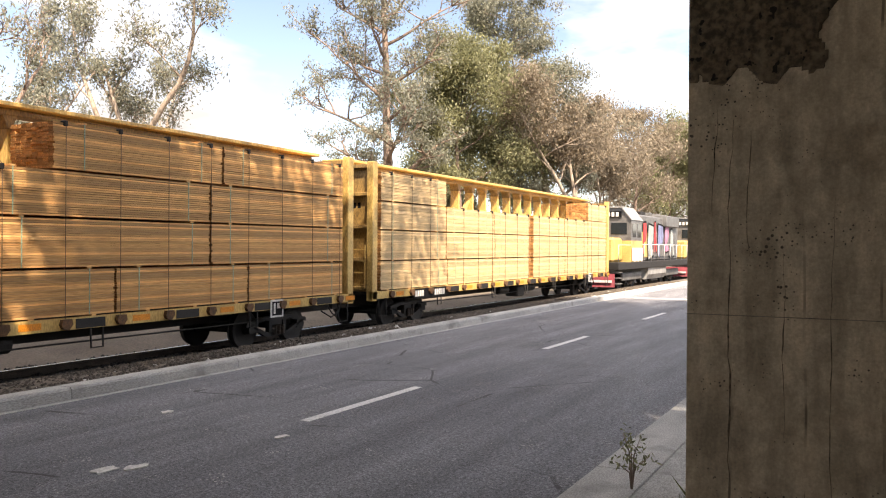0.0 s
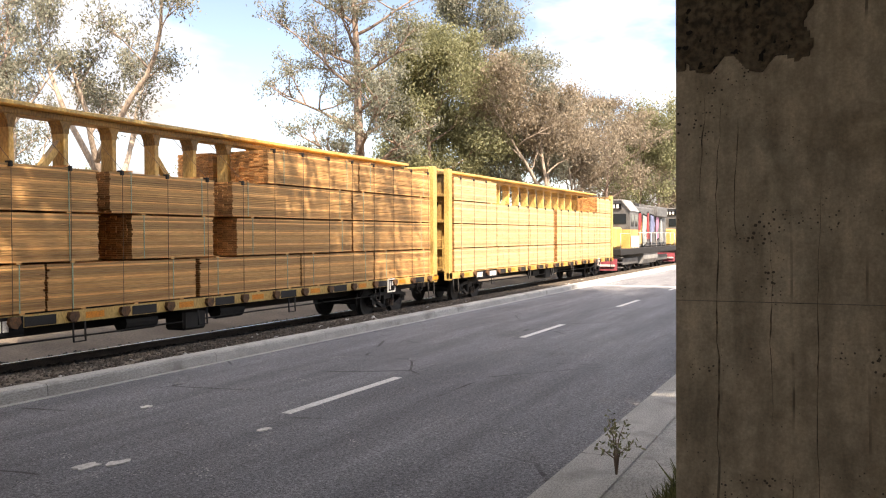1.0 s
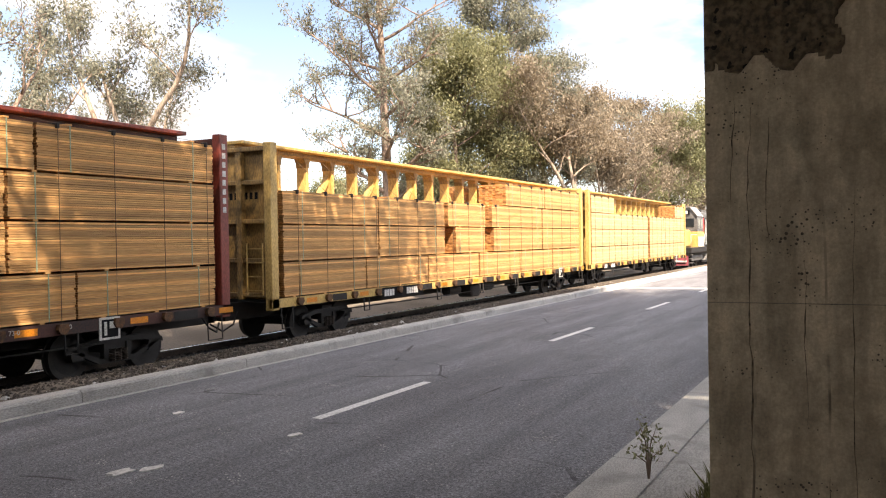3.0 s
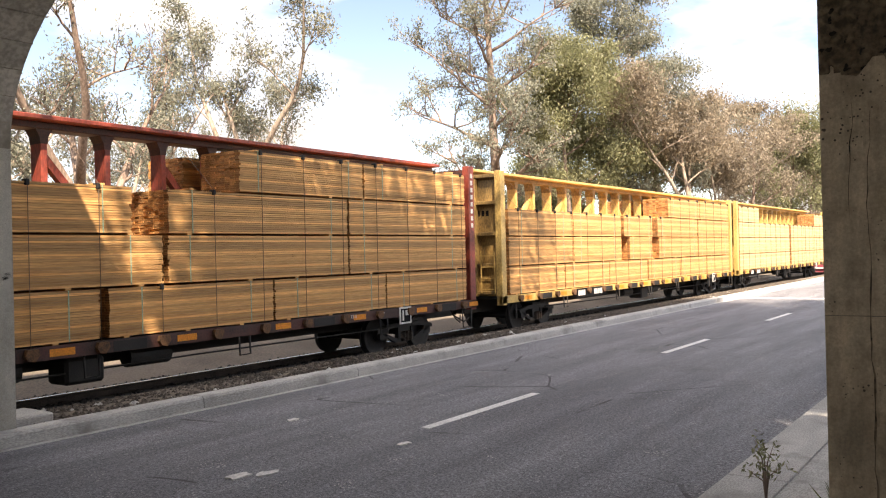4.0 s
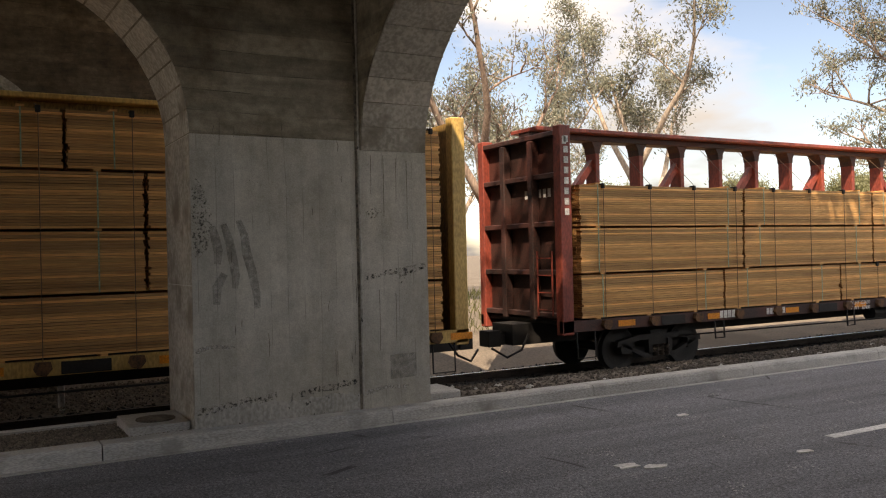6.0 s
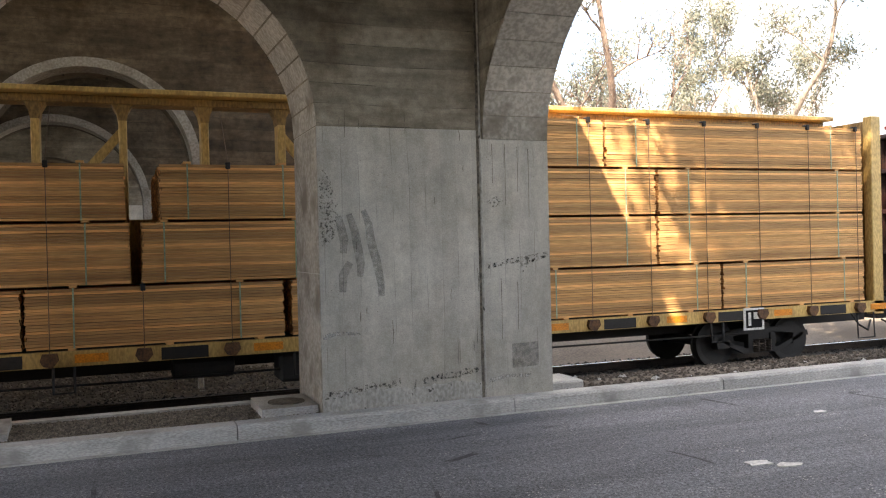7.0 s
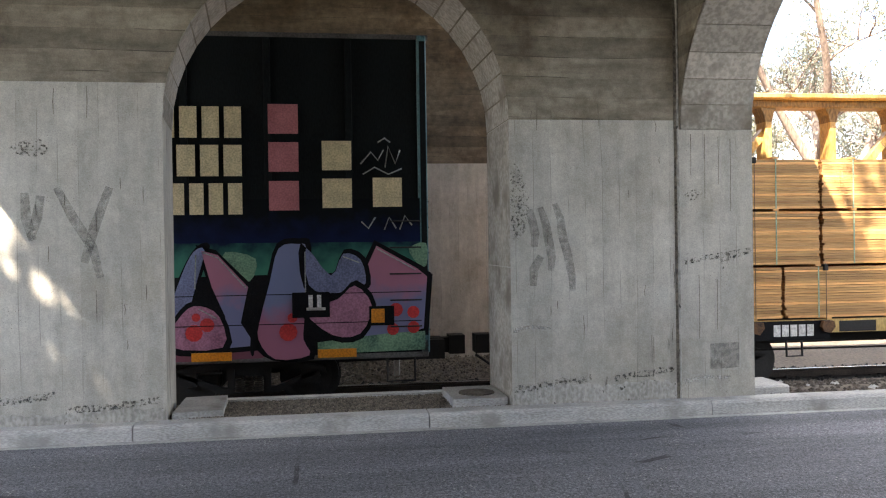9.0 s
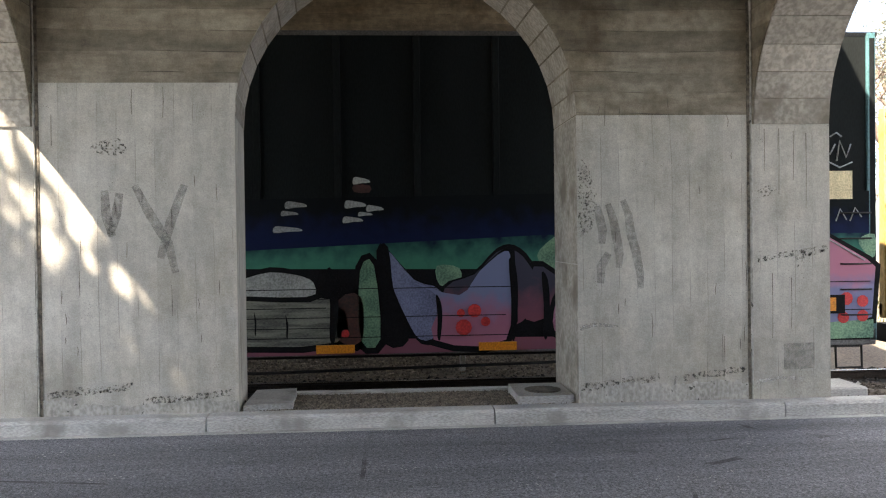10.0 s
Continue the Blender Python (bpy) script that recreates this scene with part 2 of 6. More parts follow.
CONC_ROUGH = material("spalled_concrete", (0.22, 0.19, 0.15), (0.07, 0.06, 0.05), 7, 0.95, bump=1.0, fine=30)
KERB = material("kerb_concrete", (0.52, 0.51, 0.48), (0.34, 0.33, 0.31), 2.0, 0.9, (0.6, 2, 2), 0.3, 50, blotch=(0.25, 0.24, 0.22), blotch_scale=2)
GROUND = material("dry_ground", (0.16, 0.13, 0.10), (0.08, 0.065, 0.05), 0.6, 0.95, bump=0.6, fine=20, blotch=(0.09, 0.07, 0.05), blotch_scale=0.4)
# Near-black: the shade under the train is put into this colour.
SHADED_BALLAST = material("ballast", (0.035, 0.032, 0.030), (0.012, 0.011, 0.010), 5, 0.95, bump=0.9, fine=28, island=0.4)
GRAVEL = material("gravel", (0.135, 0.112, 0.088), (0.05, 0.041, 0.033), 8, 0.95, bump=0.9, fine=40, island=0.4)
STEEL = material("rail_steel", (0.06, 0.045, 0.035), (0.025, 0.018, 0.014), 3, 0.55, metal=0.6)
SHINE = material("rail_head", (0.55, 0.55, 0.56), (0.35, 0.34, 0.33), 3, 0.25, metal=1.0)
TIE = material("tie_wood", (0.07, 0.055, 0.045), (0.03, 0.025, 0.02), 3, 0.9, per_object=0.4)
BLACK = material("grimy_black_steel", (0.014, 0.012, 0.011), (0.006, 0.0055, 0.005), 4, 0.7)
YELLOW = material("weathered_yellow_paint", (0.60, 0.405, 0.14), (0.42, 0.26, 0.08), 1.5, 0.5, (1, 1, 0.4), 0.08, 30, blotch=(0.20, 0.10, 0.04), blotch_scale=1.6,
                  blotch_at=(0.62, 0.85))
# Darker yellow: grime, and shade put into the colour of recessed parts.
GRIMY_SHADED_YELLOW = material("grimy_shaded_yellow_paint", (0.36, 0.22, 0.07), (0.13, 0.08, 0.03), 1.4, 0.6, (1, 1, 0.4), 0.1, 30, spread=(0.4, 0.65))
RED = material("weathered_red_paint", (0.27, 0.052, 0.033), (0.14, 0.028, 0.02), 1.5, 0.5, (1, 1, 0.4), 0.08, 30, blotch=(0.08, 0.03, 0.02), blotch_scale=1.6,
               blotch_at=(0.6, 0.85))
# Grimy sill red that also paints shade on car ends and beam.
SILL_RED = material("grimy_shaded_red_paint", (0.075, 0.022, 0.016), (0.022, 0.012, 0.010), 1.2, 0.6, (1, 1, 1), 0.1, 30, spread=(0.45, 0.6))
LUMBER = material("sawn_lumber", (0.86, 0.475, 0.19), (0.66, 0.31, 0.105), 1.2, 0.7, (0.5, 6, 14), 0.12, 9, island=0.45, blotch=(0.34, 0.165, 0.06), blotch_scale=5.0,
                  blotch_at=(0.70, 0.80))
# Paler copy of the lumber, for the front lumber car only.
LUMBER_PALE = material("pale_lumber", (0.80, 0.57, 0.315), (0.66, 0.43, 0.20), 1.2, 0.7, (0.5, 6, 14), 0.12, 9, island=0.3, blotch=(0.42, 0.23, 0.09), blotch_scale=5.0, blotch_at=(0.70, 0.80))
ENDS = material("sawn_ends", (0.56, 0.29, 0.11), (0.36, 0.16, 0.05), 6, 0.8, island=0.45)
STRAP = material("green_strap", (0.33, 0.47, 0.33), (0.22, 0.34, 0.24), 4, 0.5, bump=0)
CABLE = material("tie_down_steel", (0.16, 0.10, 0.06), (0.08, 0.05, 0.03), 6, 0.6, bump=0)
ORANGE = material("amber_reflector", (0.75, 0.27, 0.02), (0.62, 0.20, 0.015), 5, 0.4, bump=0)
WHITE = material("white_stencil", (0.70, 0.69, 0.66), (0.45, 0.44, 0.42), 9, 0.6, bump=0)
CREAM = material("cream_paint", (0.72, 0.60, 0.36), (0.50, 0.42, 0.25), 7, 0.6, bump=0)
PINK = material("pink_square_paint", (0.50, 0.18, 0.19), (0.40, 0.13, 0.14), 6, 0.6, bump=0)
BOXBODY = material("dark_teal_boxcar_paint", (0.010, 0.0125, 0.013), (0.006, 0.008, 0.008), 1.2, 0.8, (2, 2, 0.5), 0.06, 30, gloss=0.12)
CORNER_TEAL = material("faded_teal_paint", (0.07, 0.18, 0.20), (0.03, 0.09, 0.10), 2, 0.5, bump=0)
LILAC = material("lilac_spray", (0.20, 0.23, 0.38), (0.10, 0.115, 0.20), 2.2, 0.6, bump=0, spread=(0.35, 0.6))
MAUVE = material("pink_spray", (0.44, 0.19, 0.28), (0.24, 0.09, 0.15), 2.2, 0.6, bump=0, spread=(0.35, 0.6))
SCARLET = material("red_spray", (0.60, 0.04, 0.04), (0.45, 0.02, 0.02), 3, 0.55, bump=0)
GREYGREEN = material("grey_green_spray", (0.22, 0.23, 0.19), (0.05, 0.055, 0.05), 3, 0.6, (0.6, 1, 5), bump=0, spread=(0.4, 0.6))
INK = material("black_spray", (0.009, 0.009, 0.010), (0.005, 0.005, 0.006), 3, 0.7, bump=0, gloss=0.12)
SILVER = material("grey_spray", (0.40, 0.42, 0.40), (0.18, 0.19, 0.18), 1.5, 0.55, bump=0)
MINT = material("pale_green_spray", (0.20, 0.36, 0.22), (0.05, 0.14, 0.10), 2, 0.6, bump=0, spread=(0.4, 0.6))


def fade(name, low, high, z0, z1):
    """Two sprayed colours blown into one another from z0 up to z1."""
    m = material(name, low, low, 3, 0.75, bump=0, gloss=0.12)
    nt = m.node_tree
    p = nt.nodes["Principled BSDF"]
    co, sep, ns, add, rng, mx = (nt.nodes.new("ShaderNode" + k) for k in ("TexCoord", "SeparateXYZ", "TexNoise", "Math", "MapRange", "MixRGB"))
    ns.inputs["Scale"].default_value, ns.inputs["Detail"].default_value = 5, 5
    nt.links.new(co.outputs["Object"], sep.inputs[0])
    nt.links.new(co.outputs["Object"], ns.inputs["Vector"])
    add.operation = "MULTIPLY_ADD"
    nt.links.new(ns.outputs[0], add.inputs[0])
    add.inputs[1].default_value = 0.6
    nt.links.new(sep.outputs[2], add.inputs[2])
    nt.links.new(add.outputs[0], rng.inputs[0])
    rng.inputs[1].default_value, rng.inputs[2].default_value = z0 + 0.3, z1 + 0.3
    nt.links.new(rng.outputs[0], mx.inputs[0])
    mx.inputs[1].default_value, mx.inputs[2].default_value = (*low, 1), (*high, 1)
    nt.links.new(mx.outputs[0], p.inputs["Base Color"])
    return m


FADE_PINK = fade("pink_over_lilac_spray", (0.19, 0.20, 0.33), (0.43, 0.18, 0.25), 1.55, 1.85)
GREEN_FADE = fade("green_to_navy_spray", (0.045, 0.20, 0.14), (0.006, 0.014, 0.035), 2.05, 2.5)
NAVY_FADE = fade("navy_to_black_spray", (0.006, 0.012, 0.045), (0.004, 0.006, 0.007), 2.45, 2.85)
SMOKE = fade("smoky_pink_spray", (0.20, 0.075, 0.105), (0.055, 0.055, 0.08), 1.35, 1.75)
FADE_LILAC = fade("lilac_over_pink_spray", (0.38, 0.15, 0.22), (0.20, 0.23, 0.37), 1.25, 1.6)
GRAVEL_PALE = material("arch_gravel", (0.25, 0.21, 0.165), (0.10, 0.085, 0.065), 8, 0.95, bump=0.9, fine=40, island=0.5)
RUST = material("rusty_brown_steel", (0.16, 0.075, 0.03), (0.045, 0.025, 0.015), 9, 0.8)
CRIMSON = material("faded_crimson_paint", (0.26, 0.04, 0.055), (0.12, 0.02, 0.028), 2, 0.6)
GREYPAINT = material("grey_engine_paint", (0.15, 0.148, 0.145), (0.06, 0.058, 0.056), 2, 0.5)
ROOFPAINT = material("silver_engine_paint", (0.34, 0.34, 0.33), (0.16, 0.155, 0.15), 2, 0.5)
GLASS_DARK = material("dark_window_glass", (0.02, 0.025, 0.03), (0.015, 0.02, 0.02), 1, 0.08, bump=0)
BARK = material("pale_bark", (0.42, 0.34, 0.27), (0.17, 0.13, 0.10), 0.9, 0.9, (2, 2, 0.5), 0.5, 9, spread=(0.4, 0.6))
BARK_DARK = material("brown_bark", (0.30, 0.22, 0.17), (0.13, 0.09, 0.07), 1.5, 0.9, (2, 2, 0.5), 0.5, 9)


def leaf_material(name, a, b):
    m = material(name, a, b, 0.5, 0.55, bump=0, island=0.45)
    nt = m.node_tree
    p, out = nt.nodes["Principled BSDF"], nt.nodes["Material Output"]
    thin, both = nt.nodes.new("ShaderNodeBsdfTranslucent"), nt.nodes.new("ShaderNodeMixShader")
    nt.links.new(p.inputs["Base Color"].links[0].from_socket, thin.inputs[0])
    both.inputs[0].default_value = 0.48
    nt.links.new(p.outputs[0], both.inputs[1])
    nt.links.new(thin.outputs[0], both.inputs[2])
    nt.links.new(both.outputs[0], out.inputs[0])
    return m


LEAF_GREY = leaf_material("grey_green_leaves", (0.32, 0.325, 0.25), (0.17, 0.175, 0.13))
LEAF_OLIVE = leaf_material("olive_leaves", (0.33, 0.33, 0.18), (0.19, 0.195, 0.10))
LEAF_DRY = leaf_material("russet_leaves", (0.37, 0.31, 0.225), (0.22, 0.175, 0.125))
GRASS = leaf_material("dry_grass", (0.17, 0.17, 0.06), (0.08, 0.085, 0.03))


# ---------------------------------------------------------------- builders
def mesh_from(name, verts, faces, mats, index=None, smooth=False):
    me = bpy.data.meshes.new(name)
    me.from_pydata([tuple(v) for v in verts], [], [tuple(f) for f in faces])
    for m in mats if isinstance(mats, (list, tuple)) else [mats]:
        me.materials.append(m)
    if index is not None:
        me.polygons.foreach_set("material_index", np.asarray(index, dtype=np.int32))
    if smooth:
        me.polygons.foreach_set("use_smooth", [True] * len(me.polygons))
    me.update()
    return me


CUBE_F = np.array([(0, 2, 3, 1), (4, 5, 7, 6), (0, 1, 5, 4), (2, 6, 7, 3), (0, 4, 6, 2), (1, 3, 7, 5)])


def boxes(name, rows, mats, end_slot=False):
    """A mesh of boxes, each x0, x1, y0, y1, z0, z1; with end_slot the faces across x take the second material."""
    rows = np.asarray(rows, float).reshape(-1, 6)
    n = len(rows)
    v = np.zeros((n, 8, 3))
    for i in range(8):
        v[:, i, 0] = rows[:, (i >> 2) & 1]
        v[:, i, 1] = rows[:, 2 + ((i >> 1) & 1)]
        v[:, i, 2] = rows[:, 4 + (i & 1)]
    f = (CUBE_F[None] + 8 * np.arange(n)[:, None, None]).reshape(-1, 4)
    # faces 0 and 1 lie across x
    f = f[:, ::-1]
    index = np.tile([1, 1, 0, 0, 0, 0], n) if end_slot else None
    return mesh_from(name, v.reshape(-1, 3), f.tolist(), mats, index)


def chamfered(name, x0, x1, y0, y1, z0, z1, mat, r=0.01):
    bm = bmesh.new()
    bmesh.ops.create_cube(bm, size=1)
    for v in bm.verts:
        v.co = Vector(((x0 + x1) / 2 + v.co.x * (x1 - x0), (y0 + y1) / 2 + v.co.y * (y1 - y0), (z0 + z1) / 2 + v.co.z * (z1 - z0)))
    bmesh.ops.bevel(bm, geom=list(bm.edges), offset=r, segments=1, affect="EDGES")
    me = bpy.data.meshes.new(name)
    bm.to_mesh(me)
    bm.free()
    me.materials.append(mat)
    return me


def prism(name, outline, lo, hi, axis, mat):
    """A plane outline pushed through from lo to hi along an axis; the outline is in the two other axes, in order."""
    n = len(outline)

    def put(a, b, c):
        return {0: (c, a, b), 1: (a, c, b), 2: (a, b, c)}[axis]
    bm = bmesh.new()
    va = [bm.verts.new(put(a, b, lo)) for a, b in outline]
    vb = [bm.verts.new(put(a, b, hi)) for a, b in outline]
    bm.faces.new(va)
    bm.faces.new(list(reversed(vb)))
    for i in range(n):
        bm.faces.new((va[i], vb[i], vb[(i + 1) % n], va[(i + 1) % n]))
    bmesh.ops.recalc_face_normals(bm, faces=list(bm.faces))
    bmesh.ops.triangulate(bm, faces=[f for f in bm.faces if len(f.verts) > 4])
    me = bpy.data.meshes.new(name)
    bm.to_mesh(me)
    bm.free()
    me.materials.append(mat)
    return me


def loft(name, front, back, y0, y1, mat):
    """A wall piece between two outlines in x and z, at y0 and y1."""
    n = len(front)
    bm = bmesh.new()
    va = [bm.verts.new((a, y0, b)) for a, b in front]
    vb = [bm.verts.new((a, y1, b)) for a, b in back]
    bm.faces.new(va)
    bm.faces.new(list(reversed(vb)))
    for i in range(n):
        bm.faces.new((va[i], vb[i], vb[(i + 1) % n], va[(i + 1) % n]))
    bmesh.ops.recalc_face_normals(bm, faces=list(bm.faces))
    bmesh.ops.triangulate(bm, faces=[f for f in bm.faces if len(f.verts) > 4])
    me = bpy.data.meshes.new(name)
    bm.to_mesh(me)
    bm.free()
    me.materials.append(mat)
    return me


def tube(name, pts, radii, mat, sides=7, closed=True):
    verts, faces = [], []
    for k, (p, r) in enumerate(zip(pts, radii)):
        p = Vector(p)
        d = (Vector(pts[min(k + 1, len(pts) - 1)]) - Vector(pts[max(k - 1, 0)])).normalized()
        u = d.orthogonal().normalized() if k == 0 else (u - d * u.dot(d)).normalized()
        w = d.cross(u)
        for i in range(sides):
            a = 2 * math.pi * i / sides
            verts.append(p + (u * math.cos(a) + w * math.sin(a)) * r)
    for k in range(len(pts) - 1):
        for i in range(sides):
            a, b = k * sides + i, k * sides + (i + 1) % sides
            faces.append((a, b, b + sides, a + sides))
    faces.append(tuple(reversed(range(sides))))
    faces.append(tuple(range((len(pts) - 1) * sides, len(pts) * sides)))
    return mesh_from(name, verts, faces, mat, smooth=True) if mat else (verts, faces)


def lathe_y(name, profile, mat, sides=20):
    """Turned about the y axis: profile of (y, radius)."""
    verts, faces = [], []
    for y, r in profile:
        for i in range(sides):
            a = 2 * math.pi * i / sides
            verts.append((r * math.cos(a), y, r * math.sin(a)))
    for k in range(len(profile) - 1):
        for i in range(sides):
            a, b = k * sides + i, k * sides + (i + 1) % sides
            faces.append((a, a + sides, b + sides, b))
    faces.append(tuple(range(sides)))
    faces.append(tuple(reversed(range((len(profile) - 1) * sides, len(profile) * sides))))
    return mesh_from(name, verts, faces, mat)


def put(name, me, parent=None, label="", at=(0, 0, 0)):
    ob = new(name, me)
    ob.location = at
    if parent is not None:
        ob.parent = parent
    if label:
        ob["label"] = label
    return ob


def thing(name, label, category, group="", kind="", me=None, at=(0, 0, 0)):
    ob = new(name, me)
    ob.location = at
    return tagged(ob, label, category, group, kind)


def smooth_loop(pts, k=6):
    """A closed curve through the points."""
    out, n = [], len(pts)
    for i in range(n):
        p0, p1, p2, p3 = (Vector(pts[(i + j - 1) % n]) for j in range(4))
        for s in range(k):
            t = s / k
            out.append(0.5 * ((2 * p1) + (p2 - p0) * t + (2 * p0 - 5 * p1 + 4 * p2 - p3) * t * t + (3 * p1 - p0 - 3 * p2 + p3) * t ** 3))
    return [(v.x, v.y) for v in out]

# ---------------------------------------------------------------- ground, road, kerbs
SECTION = [(-400, 0.10), (-30, 0.10), (0.9, 0.10), (1.44, 0.10), (1.45, -0.15), (8.86, -0.15), (8.87, 0.10), (9.4, 0.10), (10.02, 0.06), (10.5, -0.35),
           (11.3, -0.66), (12.2, -0.72), (15.3, -0.72), (16.3, -0.58), (18, -0.40), (22, -0.20), (30, 0.0), (60, 0.1), (400, 0.2)]
XS = [-400, -60, -20] + [i * 1.5 for i in range(-9, 60)] + [100, 140, 200, 400]


def ground_mesh():
    verts, faces, m = [], [], len(SECTION)
    for x in XS:
        for y, z in SECTION:
            lift = 0.05 * noise.noise((x * 0.35, y * 0.6, 0)) if 9 < y < 60 and -10 < x < 95 else 0
            verts.append((x, y, z + lift))
    for i in range(len(XS) - 1):
        for j in range(m - 1):
            faces.append((i * m + j, (i + 1) * m + j, (i + 1) * m + j + 1, i * m + j + 1))
    return mesh_from("ground", verts, faces, GROUND, smooth=True)


thing("ground", "dry brown earth with ballast beside the track", "ground", kind="structure", me=ground_mesh())
road = thing("road", "worn grey asphalt two-lane road in patchy shade", "road", kind="structure", me=boxes("road", [(-400, 400, 1.98, 8.50, -0.12, 0.0)], ASPHALT))
put("gutter", boxes("gutter", [(-400, 400, 8.502, 8.60, -0.1, 0.004)], KERB), road, "thin pale concrete gutter strip")
for k in range(-1, 8):
    x = 7.41 + 7.34 * k
    put("lane_dash", boxes("lane_dash", [(x, x + 2.52, 5.36, 5.48, 0.0, 0.004)], PAINT_LINE), road, "white painted lane dash")
put("stop_bar", boxes("stop_bar", [(31.2, 31.6, 5.5, 8.4, 0.0, 0.004)], PAINT_LINE), road, "white painted bar across the lane")


def flake(cx, cy, size, seed, mat, name, label):
    """A low irregular scrap on the road."""
    r = random.Random(seed)
    pts = smooth_loop([(cx + size * math.cos(a) * r.uniform(0.5, 1.2), cy + size * math.sin(a) * r.uniform(0.3, 0.7)) for a in [i * math.pi / 4 for i in range(8)]], 3)
    return thing(name, label, "litter", me=prism(name, pts, 0.001, 0.012, 2, mat))


flake(5.00, 5.66, 0.16, 1, WHITE, "paper_scrap", "flattened white paper scrap on the asphalt")
flake(5.18, 5.52, 0.12, 2, WHITE, "paper_scrap", "flattened white paper scrap on the asphalt")
flake(7.05, 7.04, 0.11, 3, WHITE, "paper_scrap", "small pale scrap on the asphalt")
flake(6.70, 5.15, 0.10, 4, WHITE, "paper_scrap", "small pale scrap on the asphalt")


def kerb_line(name, label, y_face, y_back, toward, joints, top=0.15):
    run = thing(name, label, "kerb", kind="structure")
    prof = [(y_face, -0.1), (y_face + 0.015 * toward, top - 0.03), (y_face + 0.045 * toward, top), (y_back, top), (y_back, -0.1)]
    for a, b in zip(joints, joints[1:]):
        put("kerb_stone", prism("kerb_stone", prof, a + 0.006, b - 0.006, 0, KERB), run)
    return run


far_joints = [-60, -30, -13.58, -10.64, -7.70, -4.76, -1.82, 1.10, 4.17, 7.07] + [7.07 + 3.0 * i for i in range(1, 18)] + [90, 200]
kerb_line("kerb_far", "pale cast concrete kerb with dark joints beside the track", 8.60, 8.87, 1, far_joints)
kerb_line("kerb_near", "pale broad concrete kerb with cracks", 1.98, 1.50, -1, [-60, -20, -8, -2, 1.0, 4.0, 6.55, 9.6, 12.6, 15.6, 20, 40, 200])
put("footway", boxes("footway", [(-60, 200, 0.95, 1.497, 0.02, 0.135)], KERB), thing("pavement", "pale broken concrete strip behind the kerb", "pavement", kind="structure"))

# ---------------------------------------------------------------- railway track
track = thing("railway_track", "railway track with dark ties and ballast beside the road", "railway track", kind="structure")
for dy in (-0.755, 0.755):
    y = YT + dy
    prof = [(y - 0.07, ZR - 0.18), (y + 0.07, ZR - 0.18), (y + 0.07, ZR - 0.165), (y + 0.01, ZR - 0.15), (y + 0.01, ZR - 0.045), (y + 0.036, ZR - 0.03),
            (y + 0.036, ZR - 0.004), (y - 0.036, ZR - 0.004), (y - 0.036, ZR - 0.03), (y - 0.01, ZR - 0.045), (y - 0.01, ZR - 0.15), (y - 0.07, ZR - 0.165)]
    rail = put("rail", prism("rail", prof, -60, 200, 0, STEEL), track)
    put("rail_head", boxes("rail_head", [(-60, 200, y - 0.032, y + 0.032, ZR - 0.004, ZR)], SHINE), rail, "bright worn rail head")
tie_mesh = chamfered("tie", -0.11, 0.11, -1.3, 1.3, -0.1, 0.08, TIE, 0.015)
for k in range(150):
    put("tie", tie_mesh, track, at=(-14 + k * 0.52, YT + 0.02 * (k % 3), ZR - 0.262))


def stones(name, n, xr, yr, zf, size, mat, seed):
    """Loose stones strewn over a strip."""
    r = np.random.RandomState(seed)
    base = np.array([(1, 0, 0), (-1, 0, 0), (0, 1, 0), (0, -1, 0), (0, 0, 0.7), (0, 0, -0.7)], float)
    tri = np.array([(0, 2, 4), (2, 1, 4), (1, 3, 4), (3, 0, 4), (2, 0, 5), (1, 2, 5), (3, 1, 5), (0, 3, 5)])
    x, y = r.uniform(*xr, n), r.uniform(*yr, n)
    z = np.array([zf(b) for b in y])
    s = size * r.uniform(0.5, 1.3, n)
    v = base[None] * r.uniform(0.6, 1.25, (n, 6, 3)) * s[:, None, None]
    a = r.uniform(0, 6.28, n)
    c, d = np.cos(a)[:, None], np.sin(a)[:, None]
    v = np.stack([v[..., 0] * c - v[..., 1] * d, v[..., 0] * d + v[..., 1] * c, v[..., 2]], -1) + np.stack([x, y, z], -1)[:, None]
    f = (tri[None] + 6 * np.arange(n)[:, None, None]).reshape(-1, 3)
    return mesh_from(name, v.reshape(-1, 3).tolist(), f.tolist(), mat)


def section_z(y):
    return float(np.interp(y, [p[0] for p in SECTION], [p[1] for p in SECTION]))


# Dark strip that paints in the train's shade along the track.
put("ballast_bed", prism("ballast_bed", [(11.3, -0.85), (11.9, -0.66), (15.5, -0.66), (16.1, -0.85)], -60, 200, 0, SHADED_BALLAST), track, "ballast bed coloured near black for the train's shade")
thing("ballast_stones", "crushed stone ballast round the ties, blackened for the train's shade", "ballast", kind="stuff", me=stones("ballast_stones", 14000, (-12, 60), (11.4, 15.7), lambda y: max(section_z(y), -0.655 if 11.9 < y < 15.5 else -9), 0.045, SHADED_BALLAST, 3))
thing("verge_gravel", "loose gravel and earth behind the kerb", "gravel", kind="stuff", me=stones("verge_gravel", 26000, (-5, 45), (8.9, 11.3), lambda y: section_z(y) + 0.012, 0.034, GRAVEL, 4))
thing("arch_gravel", "brown gravel and leaf litter on the ground under the arch", "gravel", kind="stuff", me=stones("arch_gravel", 7000, (-1.5, 2.0), (8.9, 10.04), lambda y: section_z(y) + 0.03, 0.020, GRAVEL_PALE, 14))
